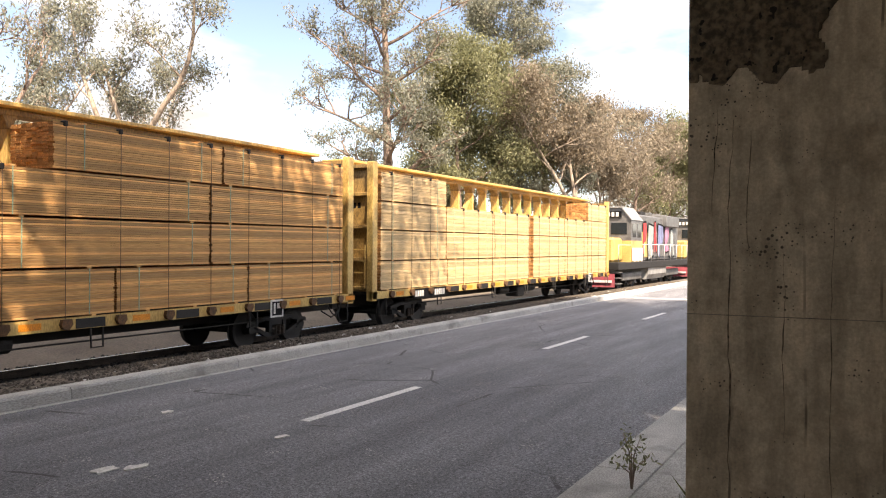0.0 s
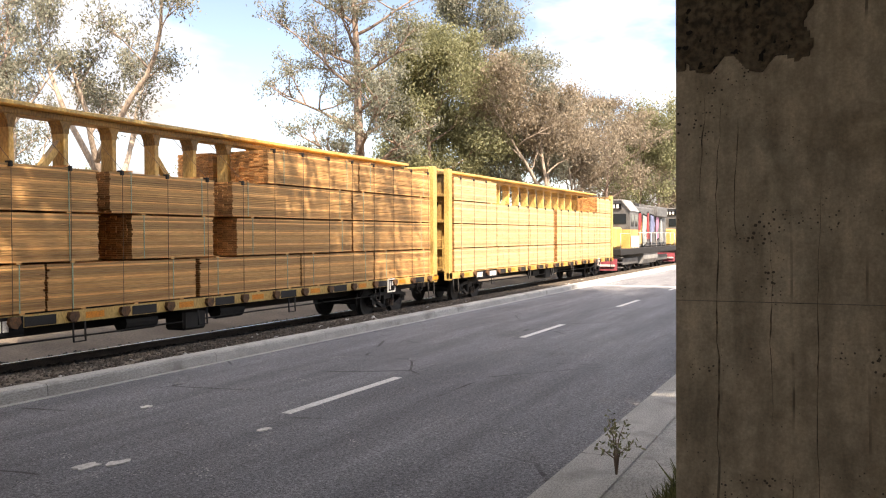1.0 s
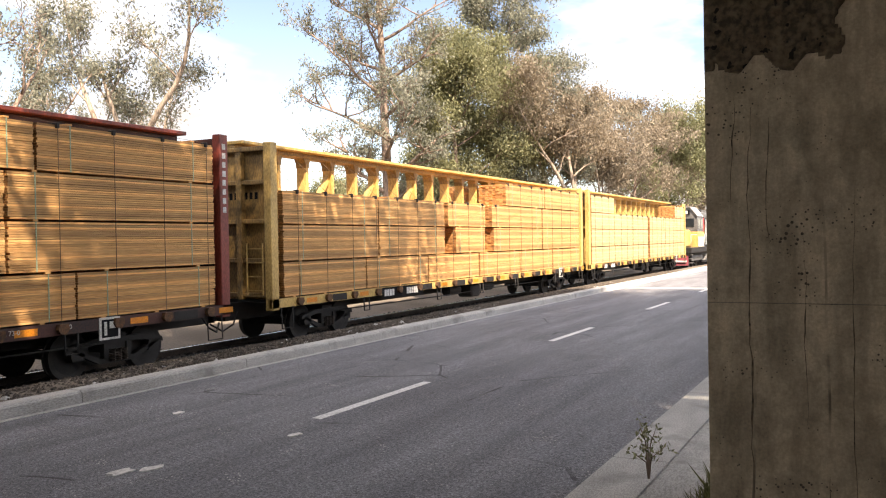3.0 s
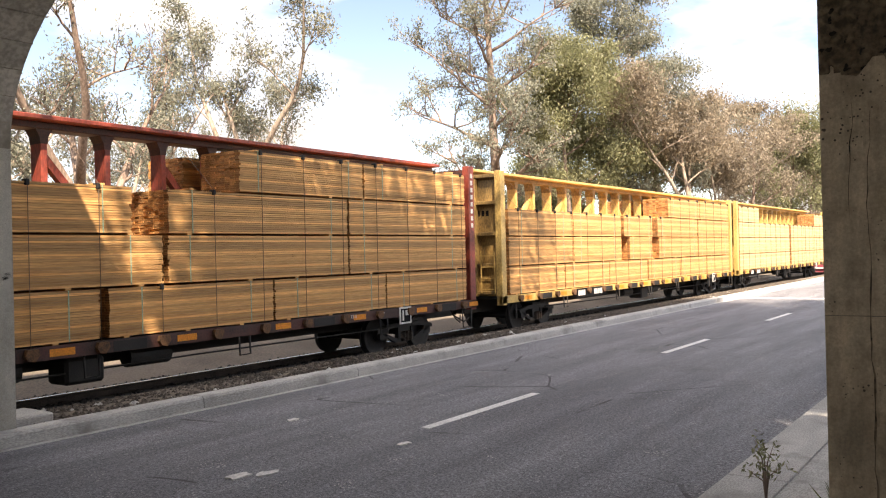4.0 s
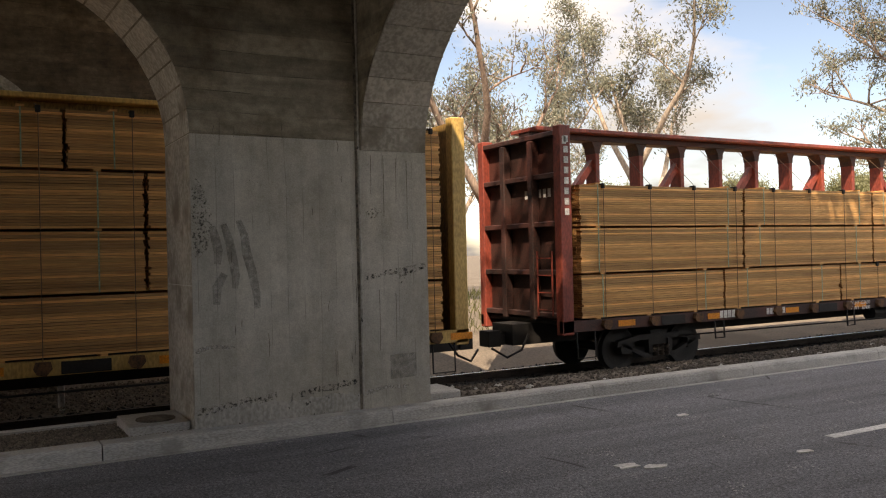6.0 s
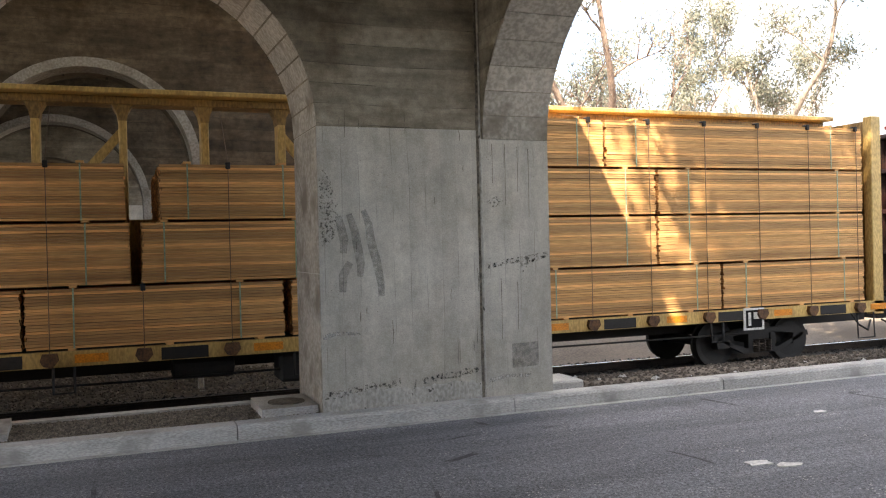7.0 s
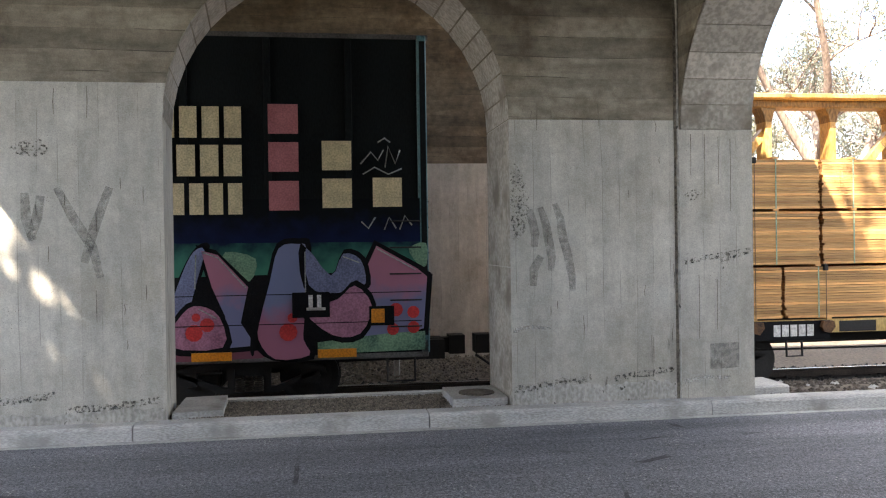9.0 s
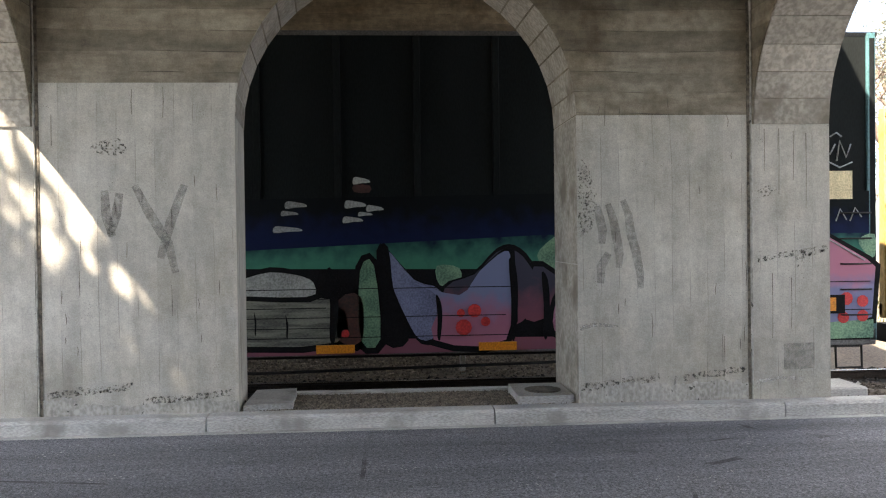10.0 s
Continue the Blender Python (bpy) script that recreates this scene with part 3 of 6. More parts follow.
thing("trackside_gravel", "grey gravel beyond the track under the bridge", "gravel", kind="stuff", me=stones("trackside_gravel", 12000, (-6, 8), (15.6, 19.3), lambda y: section_z(y) + 0.03, 0.035, GRAVEL_PALE, 15))
r = random.Random(8)
for k in range(46):
    x, y = 5.5 + 30 * r.random() ** 1.6, r.uniform(8.98, 9.9)
    s = r.uniform(0.025, 0.07)
    me = stones("rubble", 3, (x - s, x + s), (y - s / 2, y + s / 2), section_z, s, KERB if k % 3 else WHITE, 60 + k)
    thing("rubble_lump", "broken pale concrete lump on the verge", "rubble", "rubble along the kerb", me=me)

# ---------------------------------------------------------------- the bridge
AX, AR, AZ = 0.25, 1.78, 3.20      # arch through the wall: middle, radius, springing
W0, W1, TOP = 8.85, 10.05, 7.4     # wall faces and the underside of the deck


def arch_pts(n=32, ax=AX, ar=AR, az=AZ):
    return [(ax - ar * math.cos(math.pi * i / n), az + ar * math.sin(math.pi * i / n)) for i in range(n + 1)]


def arched_wall(name, y0, y1, x0, x1, split_l, split_r, z_top=TOP, z_base=-0.7, ax=AX, flare=0.0, ar=AR, az=AZ, upper=CONC_H):
    """A wall with an arch through it; flare widens the arch's west jamb towards the back."""
    w = thing(name, "weathered grey concrete wall with an arched opening", "wall", kind="structure")
    f, b = arch_pts(ax=ax, ar=ar, az=az), arch_pts(ax=ax - flare / 2, ar=ar + flare / 2, az=az)
    il = max(k for k in range(17) if f[k][1] <= max(split_l, az))
    ir = min(k for k in range(16, 33) if f[k][1] <= max(split_r, az))
    zl, zr = f[il][1], f[ir][1]
    left = [[(x0, z_base), (q[0][0], z_base)] + q[:il + 1] + [(x0, zl)] for q in (f, b)]
    right = [[(x1, z_base), (x1, zr)] + q[ir:] + [(q[-1][0], z_base)] for q in (f, b)]
    top = [[(x0, zl)] + q[il:ir + 1] + [(x1, zr), (x1, z_top), (x0, z_top)] for q in (f, b)]
    put("lower_wall", loft("lower_wall", *left, y0, y1, CONC_V), w, "vertical board-marked grey concrete")
    put("lower_wall", loft("lower_wall", *right, y0, y1, CONC_V), w, "vertical board-marked grey concrete")
    put("upper_wall", loft("upper_wall", *top, y0 + 0.004, y1, upper), w, "horizontal plank-marked brown-stained concrete")
    return w


wall = arched_wall("wall_road_side", W0, W1, -3.55, 3.93, 3.58, 3.0, flare=0.11)
for k in range(22):
    a0, a1 = math.pi * k / 22, math.pi * (k + 1) / 22
    rings = [[(ax - rr * math.cos(a), AZ + rr * math.sin(a)) for rr, a in ((ar - 0.006, a0 + 0.006), (ar - 0.006, a1 - 0.006), (ar + 0.05, a1 - 0.006), (ar + 0.05, a0 + 0.006))]
             for ax, ar in ((AX, AR), (AX - 0.055, AR + 0.055))]
    put("soffit_plank", loft("soffit_plank", *rings, W0 + 0.012, W1 - 0.012, CONC_SOFFIT), wall)

put("jamb_face", boxes("jamb_face", [(AX + AR - 0.006, AX + AR + 0.02, W0 + 0.012, W1 - 0.012, 1.63, AZ - 0.01), (AX + AR - 0.008, AX + AR + 0.02, W0 + 0.010, W1 - 0.012, 0.05, 1.62)], CONC_SOFFIT), wall, "pale worn jamb")
RIB_A, RIB_B, RIB_Z = 4.05, 2.25, 3.10
RIB_C = 4.785


def rib_pts(n=30, grow=0.0):
    return [(RIB_C + (RIB_A + grow) * math.cos(math.pi * i / n), RIB_Z + (RIB_B + grow) * math.sin(math.pi * i / n)) for i in range(n + 1)]


def rib(name, x0, x1):
    rb = thing(name, "heavy concrete arch rib over the road on square piers", "bridge rib", kind="structure")
    far_y, near_y = RIB_C + RIB_A, RIB_C - RIB_A
    put("far_pier", prism("far_pier", [(far_y, -0.3), (W1, -0.3), (W1, RIB_Z), (far_y, RIB_Z)], x0, x1, 0, CONC_V), rb, "grey board-marked concrete pier")
    put("near_pier", prism("near_pier", [(near_y, -0.3), (near_y, RIB_Z), (near_y - 1.3, RIB_Z), (near_y - 1.3, -0.3)], x0, x1, 0, CONC_PIER), rb,
        "brown-stained pitted concrete pier")
    body = [(W1, RIB_Z), (W1, TOP + 0.7), (near_y - 1.3, TOP + 0.7), (near_y - 1.3, RIB_Z)] + rib_pts()[::-1]
    put("arch", prism("arch", body, x0, x1, 0, CONC_H), rb, "curved plank-marked concrete arch")
    inner, n = rib_pts(26, -0.02), 26
    outer = rib_pts(26, 0.04)
    for k in range(n):
        put("soffit_plank", prism("soffit_plank", [inner[k], (inner[k][0] * 0.03 + inner[k + 1][0] * 0.97, inner[k][1] * 0.03 + inner[k + 1][1] * 0.97), outer[k + 1], outer[k]],
                                  x0 + 0.012, x1 - 0.012, 0, CONC_SOFFIT), rb)
    return rb


rib_r = rib("rib_east", 3.93, 4.78)
rib_l = rib("rib_west", -4.40, -3.55)
for host, x, side in ((rib_r, 3.93, -1), (rib_l, -3.55, 1)):
    a, b = sorted((x, x + side * 0.055))
    put("groove", boxes("groove", [(a, b, W0 - 0.008, W0 + 0.05, -0.1, 7.3)], CONC_ROUGH), host, "dark drain joint beside the pier")
    rp = random.Random(int(x * 10))
    zs = [-0.05 + 0.3 * k for k in range(25)]
    put("drain_bead", tube("drain_bead", [(x + side * (0.014 + rp.uniform(-0.003, 0.003)), W0 - 0.012, z) for z in zs], [0.013 + rp.uniform(-0.003, 0.003) for z in zs], CONC_BASE, 6), host,
        "uneven mortar bead in the drain joint")


def spall(name, y0, y1, z0, z1, x, parent, seed):
    """A rough patch proud of the pier's face."""
    ny, nz = 48, 110
    verts, faces = [], []
    for i in range(ny + 1):
        for j in range(nz + 1):
            y, z = y0 + (y1 - y0) * i / ny, z0 + (z1 - z0) * j / nz
            edge = min(i, ny - i, j, nz - j)
            ragged = noise.noise((y * 7, z * 7, seed + 5)) * 0.16
            inside = (abs(y - y0) < 0.02 or abs(y - y1) > 0.06 + ragged + 0.05 * abs(z - 3.4)) and z - z0 > 0.03 + 0.09 * noise.noise((y * 9, 1, seed)) * (abs(y - y0) > 0.05)
            d = -0.03 if not inside else 0.0 if edge == 0 else 0.02 + 0.018 * noise.noise((y * 9, z * 9, seed)) + 0.010 * noise.noise((y * 30, z * 30, seed))
            zz = z + (0.02 * noise.noise((y * 12, 3, seed)) if j == 0 else 0)
            verts.append((x - d, y, zz))
    for i in range(ny):
        for j in range(nz):
            a = i * (nz + 1) + j
            faces.append((a, a + nz + 1, a + nz + 2, a + 1))
    put(name, mesh_from(name, verts, faces, CONC_SPALL, smooth=True), parent, "dark spalled rough concrete")


spall("spalled_patch", 0.735, 0.10, 2.60, 4.4, 3.928, rib_r, 2)
put("pour_joint", boxes("pour_joint", [(3.926, 3.931, -0.56, 0.735, 1.586, 1.589)], CONC_ROUGH), rib_r, "thin pour line")
for seed, y, z0, z1, w in ((3, 0.55, 0.75, 2.45, 0.0045), (4, 0.14, 0.25, 2.1, 0.004), (5, 0.33, 1.05, 1.9, 0.0022), (6, 0.24, 0.55, 0.85, 0.004), (7, 0.62, 2.0, 2.5, 0.004), (8, 0.47, 1.85, 2.4, 0.003)):
    zs = [z0 + (z1 - z0) * k / 26 for k in range(27)]
    mid = [y + 0.022 * noise.noise((z * 2.2, seed, 0)) + 0.008 * noise.noise((z * 11, seed, 4)) for z in zs]
    wide = [w * (0.25 + abs(noise.noise((z * 5, seed, 8))) * 2.2) * math.sin(math.pi * (k + 0.5) / 27) ** 0.5 for k, z in enumerate(zs)]
    put("crack", prism("crack", [(m - v, z) for m, v, z in zip(mid, wide, zs)] + [(m + v, z) for m, v, z in zip(mid, wide, zs)][::-1], 3.9275, 3.9295, 0, CONC_SPALL), rib_r, "dark wandering crack")
# West slab and the run behind the camera are unseen light blockers.
thing("bridge_deck", "concrete underside of the bridge deck in deep shade, extended unseen to block light", "bridge deck", kind="structure",
      me=boxes("bridge_deck", [(-4.40, 4.78, -9.0, 36.0, TOP + 0.701, TOP + 1.3), (-16.0, -4.404, 9.2, 36.0, TOP + 0.004, TOP + 1.0), (-3.55, 3.93, -9.0, 36.0, TOP + 0.004, TOP + 0.70)], CONC_H))
# Unseen wall added to keep light off the near pier, dark to limit bounce.
thing("wall_abutment", "unseen dark brown concrete wall added behind the near piers to cut light", "wall", kind="structure",
      me=boxes("wall_abutment", [(-4.40, 4.78, -2.4, -1.6, -0.2, TOP)], CONC_BROWN))
arched_wall("wall_track_far", 17.3, 18.5, -4.40, 4.78, 3.7, 3.7, ax=-0.42, ar=1.91, az=3.53, upper=CONC_BROWN)
arched_wall("wall_passage", 22.8, 23.8, -4.40, 4.78, 3.58, 3.58, ax=-1.37, ar=2.1, az=3.07, z_base=-0.4, upper=CONC_BROWN)
arched_wall("wall_back", 30.5, 31.5, -4.40, 4.78, 3.58, 3.58, ax=-2.0, ar=2.0, az=3.1, z_base=-0.2)
for w_name, ax, ar, az, y in (("wall_track_far", -0.42, 1.91, 3.53, 17.3), ("wall_passage", -1.37, 2.1, 3.07, 22.8)):
    ring = [(ax - (ar - 0.01) * math.cos(math.pi * k / 28), az + (ar - 0.01) * math.sin(math.pi * k / 28)) for k in range(29)]
    rim = [(ax - (ar + 0.17) * math.cos(math.pi * k / 28), az + (ar + 0.17) * math.sin(math.pi * k / 28)) for k in range(29)]
    outline = [(ax - ar + 0.01, -0.5)] + ring + [(ax + ar - 0.01, -0.5), (ax + ar + 0.17, -0.5)] + rim[::-1] + [(ax - ar - 0.17, -0.5)]
    put("arch_ring", loft("arch_ring", outline, outline, y - 0.025, y + 0.6, CONC_SOFFIT), bpy.data.objects[w_name], "pale concrete band round the arch")
# Side wall added to keep the sun off the back arches.
thing("wall_west", "plain grey concrete side wall added to keep sun out of the inner passage", "wall", kind="structure", me=boxes("wall_west", [(-4.4, -4.1, 18.5, 35.4, -0.5, TOP + 0.7)], CONC_V))
thing("wall_end", "plain grey concrete end wall behind the arches", "wall", kind="structure", me=boxes("wall_end", [(-4.4, 4.78, 35.4, 36.0, -0.2, TOP)], CONC_H))
put("back_kerb", boxes("back_kerb", [(-4.4, 4.78, 19.4, 19.8, -0.5, -0.02)], KERB), thing("pavement_back", "pale concrete walk beyond the track under the bridge", "pavement", kind="structure"))


def faint_material(name, colour, cover, grain, lo=0.35, hi=0.65):
    """Worn paint or dirt through which the surface below shows."""
    n = Nodes(name, 0.92)
    n.done(colour)
    clear = n.nt.nodes.new("ShaderNodeBsdfTransparent")
    both = n.nt.nodes.new("ShaderNodeMixShader")
    n.feed(n.span(n.noise(grain, 6, rough=0.7), lo, hi, 0.0, cover), both.inputs[0])
    n.nt.links.new(clear.outputs[0], both.inputs[1])
    n.nt.links.new(n.bsdf.outputs[0], both.inputs[2])
    n.nt.links.new(both.outputs[0], n.nt.nodes["Material Output"].inputs[0])
    return n.mat


FADED = faint_material("faded_spray", (0.20, 0.193, 0.175), 0.24, 13, 0.30, 0.62)
GRIME = faint_material("black_mould", (0.05, 0.047, 0.04), 0.62, 34, 0.52, 0.66)
CHIPS = faint_material("chipped_dark_edge", (0.14, 0.13, 0.11), 0.6, 24, 0.50, 0.62)
SCUFF = faint_material("pale_scuff", (0.70, 0.68, 0.62), 0.7, 22, 0.44, 0.6)


for pts, mat, label in (([(3.96, 1.66), (4.2, 1.72), (4.45, 1.75), (4.76, 1.80), (4.76, 1.74), (4.5, 1.66), (4.42, 1.56), (4.38, 1.68), (4.2, 1.66), (3.96, 1.61)], CHIPS, "rough pour line"),
                        ([(4.26, 0.46), (4.60, 0.47), (4.60, 0.75), (4.26, 0.74)], FADED, "grey repair patch"), ([(3.97, 2.38), (4.1, 2.45), (4.2, 2.40), (4.1, 2.33), (3.98, 2.30)], GRIME, "small dark stain"),
                        ([(3.96, 0.36), (4.2, 0.40), (4.5, 0.38), (4.5, 0.34), (4.2, 0.36), (3.96, 0.31)], SCUFF, "pale scraped line")):
    put("surface_mark", prism("surface_mark", pts, RIB_C + RIB_A - 0.004, RIB_C + RIB_A - 0.003, 1, mat), rib_r, label)
for k, (x, z0, z1) in enumerate(((4.06, 2.6, 3.05), (4.22, 2.35, 3.05), (4.38, 2.5, 3.02), (4.52, 2.2, 3.0), (4.14, 0.8, 1.5), (4.35, 0.9, 1.45))):
    put("crack", prism("crack", [(x - 0.003, z0), (x + 0.002, (z0 + z1) / 2), (x - 0.002, z1), (x + 0.004, z1), (x + 0.006, (z0 + z1) / 2), (x + 0.001, z0)], RIB_C + RIB_A - 0.0025, RIB_C + RIB_A, 1, CONC_ROUGH), rib_r, "short dark crack")


def worn_base(x0, x1, y, z_mid, seed):
    """A shallow rough band along the wall's foot with a ragged upper edge."""
    nx, nz = int((x1 - x0) * 40), 24
    verts, faces = [], []
    for i in range(nx + 1):
        x = x0 + (x1 - x0) * i / nx
        crest = z_mid + 0.10 * noise.noise((x * 1.3, seed, 0)) + 0.07 * noise.noise((x * 6, seed, 3)) + 0.04 * noise.noise((x * 19, seed, 7))
        for j in range(nz + 1):
            z = -0.2 + (crest + 0.2) * j / nz
            d = -0.008 if j == nz else 0.006 + 0.003 * noise.noise((x * 9, z * 9, seed)) + 0.0015 * noise.noise((x * 40, z * 40, seed))
            verts.append((x, y - d, z))
    for i in range(nx):
        for j in range(nz):
            a = i * (nz + 1) + j
            faces.append((a, a + nz + 1, a + nz + 2, a + 1))
    put("worn_base", mesh_from("worn_base", verts, faces, CONC_BASE, smooth=True), wall, "rough worn band along the wall's foot")


worn_base(2.04, 3.90, W0, 0.34, 3)
worn_base(-3.52, -1.54, W0, 0.30, 8)


def stroke(pts, width):
    """A faded sprayed stroke on the wall beside the road."""
    left, right = [], []
    for k, p in enumerate(pts):
        d = (Vector(pts[min(k + 1, len(pts) - 1)]) - Vector(pts[max(k - 1, 0)])).normalized()
        w = width * (0.4 + 0.6 * math.sin(math.pi * (k + 0.7) / (len(pts) + 0.4)))
        left.append((p[0] - d.y * w, p[1] + d.x * w))
        right.append((p[0] + d.y * w, p[1] - d.x * w))
    put("faded_mark", prism("faded_mark", left + right[::-1], W0 - 0.0045 - 0.0003 * (pts[0][0] < -2.2), W0 - 0.0025, 1, FADED), wall, "faded grey sprayed mark")


for pts in ([(2.24, 2.24), (2.27, 2.12), (2.30, 1.98), (2.29, 1.84)], [(2.36, 2.26), (2.42, 2.08), (2.45, 1.9), (2.48, 1.72), (2.47, 1.58)],
            [(2.52, 2.30), (2.58, 2.14), (2.60, 1.96), (2.66, 1.74), (2.70, 1.52), (2.71, 1.36)], [(2.36, 1.74), (2.28, 1.6), (2.27, 1.42)],
            [(-2.55, 2.5), (-2.40, 2.2), (-2.22, 1.9), (-2.15, 1.6)], [(-2.05, 2.5), (-2.2, 2.1), (-2.3, 1.75)], [(-2.85, 2.45), (-2.84, 2.2), (-2.78, 1.98)], [(-2.7, 2.42), (-2.74, 2.2), (-2.8, 2.0)]):
    stroke(pts, 0.05)
for pts in ([(3.08, 0.42), (3.06, 0.3), (3.07, 0.22)], [(2.98, 0.26), (3.08, 0.25), (3.18, 0.25)]):
    stroke(pts, 0.012)


def wall_stain(name, pts, layer, mat, label):
    put(name, prism(name, smooth_loop(pts, 4), W0 - 0.0045 - 0.0007 * layer, W0 - 0.004 - 0.0007 * layer, 1, mat), wall, label)


wall_stain("mould_stain", [(2.045, 2.70), (2.16, 2.62), (2.24, 2.35), (2.20, 2.05), (2.12, 1.92), (2.045, 1.98)], 1, GRIME, "speckled black mould beside the jamb")
wall_stain("mould_stain", [(-3.0, 2.9), (-2.7, 2.98), (-2.62, 2.86), (-2.8, 2.80)], 1, GRIME, "speckled black mould on the wall")
wall_stain("scuff", [(2.06, 0.97), (2.2, 1.0), (2.42, 0.98), (2.44, 0.95), (2.2, 0.96), (2.06, 0.92)], 1, SCUFF, "pale scuff on the wall")
for x0, x1, z0 in ((2.05, 2.9, 0.30), (3.15, 3.85, 0.37), (-3.45, -2.6, 0.34), (-2.5, -1.6, 0.25)):
    top = [(x0 + (x1 - x0) * k / 8, z0 + 0.06 + 0.05 * noise.noise((x0 + k * 0.7, 2, 9)) + 0.01 * k) for k in range(9)]
    low = [(x, z - 0.07 - 0.03 * noise.noise((x * 3, 5, 1))) for x, z in top]
    put("chipped_edge", prism("chipped_edge", top + low[::-1], W0 - 0.0125, W0 - 0.012, 1, CHIPS), wall, "dark chipped line along the wall's foot")
rw = random.Random(31)
for k in range(36):
    x = rw.choice((rw.uniform(2.1, 3.86), rw.uniform(-3.48, -1.6)))
    z = rw.uniform(0.5, 3.3)
    h = rw.uniform(0.05, 0.32)
    pts = [(x, z), (x + rw.uniform(-0.008, 0.008), z + h * 0.5), (x + rw.uniform(-0.01, 0.01), z + h)]
    left = [(a - 0.0018 * (1 + (i == 1)), b) for i, (a, b) in enumerate(pts)]
    right = [(a + 0.0018 * (1 + (i == 1)), b) for i, (a, b) in enumerate(pts)]
    put("crack", prism("crack", left + right[::-1], W0 - 0.0015 - 0.00001 * k, W0 + 0.001, 1, CONC_ROUGH), wall, "short dark crack")
ledge = thing("ledge", "low concrete edging across the arch beside the gravel", "edging", me=boxes("ledge", [(-1.53, 2.03, 10.05, 10.2, -0.55, 0.115)], KERB))
mb = thing("meter_box", "square concrete utility box with a round lid", "utility box", me=prism("meter_box", [(1.40, 8.95), (2.0, 8.95), (2.0, 9.75), (1.40, 9.75)], 0.08, 0.22, 2, KERB))
put("lid", mesh_from("lid", *tube("lid", [(1.72, 9.3, 0.2), (1.72, 9.3, 0.232)], [0.2, 0.2], None, 20), CONC_ROUGH), mb, "dark round metal lid")
thing("concrete_slab", "chipped concrete slabs stacked beside the arch", "slab", me=prism("concrete_slab", [(-1.5, 8.93), (-1.0, 9.02), (-1.05, 9.9), (-1.5, 9.85)], 0.08, 0.20, 2, KERB))
thing("concrete_block", "pale concrete block at the foot of the pier", "block", me=chamfered("concrete_block", 4.80, 5.30, 9.0, 9.6, 0.02, 0.22, KERB, 0.02))
thing("marker_post", "short white marker post beside the track", "post", me=chamfered("marker_post", 1.36, 1.46, 15.9, 16.0, -0.75, 0.2, WHITE, 0.01))

# ---------------------------------------------------------------- the train
MOVING = []      # things with the place that they have at the start
WHEELS = []      # wheelsets with their place on the truck
WR = 0.43


def rolling(ob, x, y=YT, z=ZR):
    ob.location = (x, y, z)
    MOVING.append((ob, (x, y, z)))
    return ob


WHEEL_MESH = None


def wheelset_mesh():
    prof = [(-0.86, 0.06), (-0.85, 0.10), (-0.80, 0.12), (-0.79, 0.33), (-0.80, 0.40), (-0.80, WR), (-0.69, WR + 0.005), (-0.685, WR + 0.03), (-0.66, WR + 0.03), (-0.66, 0.33),
            (-0.68, 0.13), (-0.62, 0.09), (0.62, 0.09), (0.68, 0.13), (0.66, 0.33), (0.66, WR + 0.03), (0.685, WR + 0.03), (0.69, WR + 0.005), (0.80, WR), (0.80, 0.40),
            (0.79, 0.33), (0.80, 0.12), (0.85, 0.10), (0.86, 0.06)]
    return lathe_y("wheelset", prof, BLACK, 24)


def side_frame_mesh(y):
    """A cast truss: arched top member, dished bottom member, two columns and a bearing box at each end."""
    outs = [[(-1.12, 0.50), (-1.10, 0.60), (-0.55, 0.70), (0.55, 0.70), (1.10, 0.60), (1.12, 0.50), (0.52, 0.60), (-0.52, 0.60)],
            [(-1.0, 0.52), (-0.42, 0.24), (0.42, 0.24), (1.0, 0.52), (0.86, 0.52), (0.38, 0.33), (-0.38, 0.33), (-0.86, 0.52)]]
    bm = bmesh.new()
    for out in outs + [[(a - 0.05, 0.30), (a + 0.05, 0.30), (a + 0.05, 0.62), (a - 0.05, 0.62)] for a in (-0.26, 0.26)] + \
            [[(a - 0.13, 0.36), (a + 0.13, 0.36), (a + 0.15, 0.45), (a + 0.12, 0.56), (a - 0.12, 0.56), (a - 0.15, 0.45)] for a in (-0.88, 0.88)]:
        piece = prism("piece", out, y - 0.06, y + 0.06, 1, BLACK)
        bm.from_mesh(piece)
        bpy.data.meshes.remove(piece)
    me = bpy.data.meshes.new("side_frame")
    bm.to_mesh(me)
    bm.free()
    me.materials.append(BLACK)
    return me


def truck(parent, x, axles=(-0.88, 0.88)):
    global WHEEL_MESH
    WHEEL_MESH = WHEEL_MESH or wheelset_mesh()
    tr = put("truck", boxes("truck", [(-0.22, 0.22, -1.0, 1.0, 0.42, 0.78)], BLACK), parent, "grimy black freight truck", (x, 0, 0))
    for y in (-0.98, 0.98):
        put("side_frame", side_frame_mesh(y), tr)
        for k in (-0.14, 0, 0.14):
            put("spring", lathe_spring(k, y), tr)
    for a in axles:
        w = put("wheelset", WHEEL_MESH, tr, at=(a, 0, WR))
        WHEELS.append((w, a))
    return tr


def lathe_spring(x, y):
    pts = [(x + 0.06 * math.cos(a), y - 0.07 * (1 if y < 0 else -1) + 0.06 * math.sin(a), 0.26 + 0.03 * a / 6.28) for a in [i * 0.8 for i in range(60)]]
    return tube("spring", pts, [0.012] * len(pts), STEEL, 4)


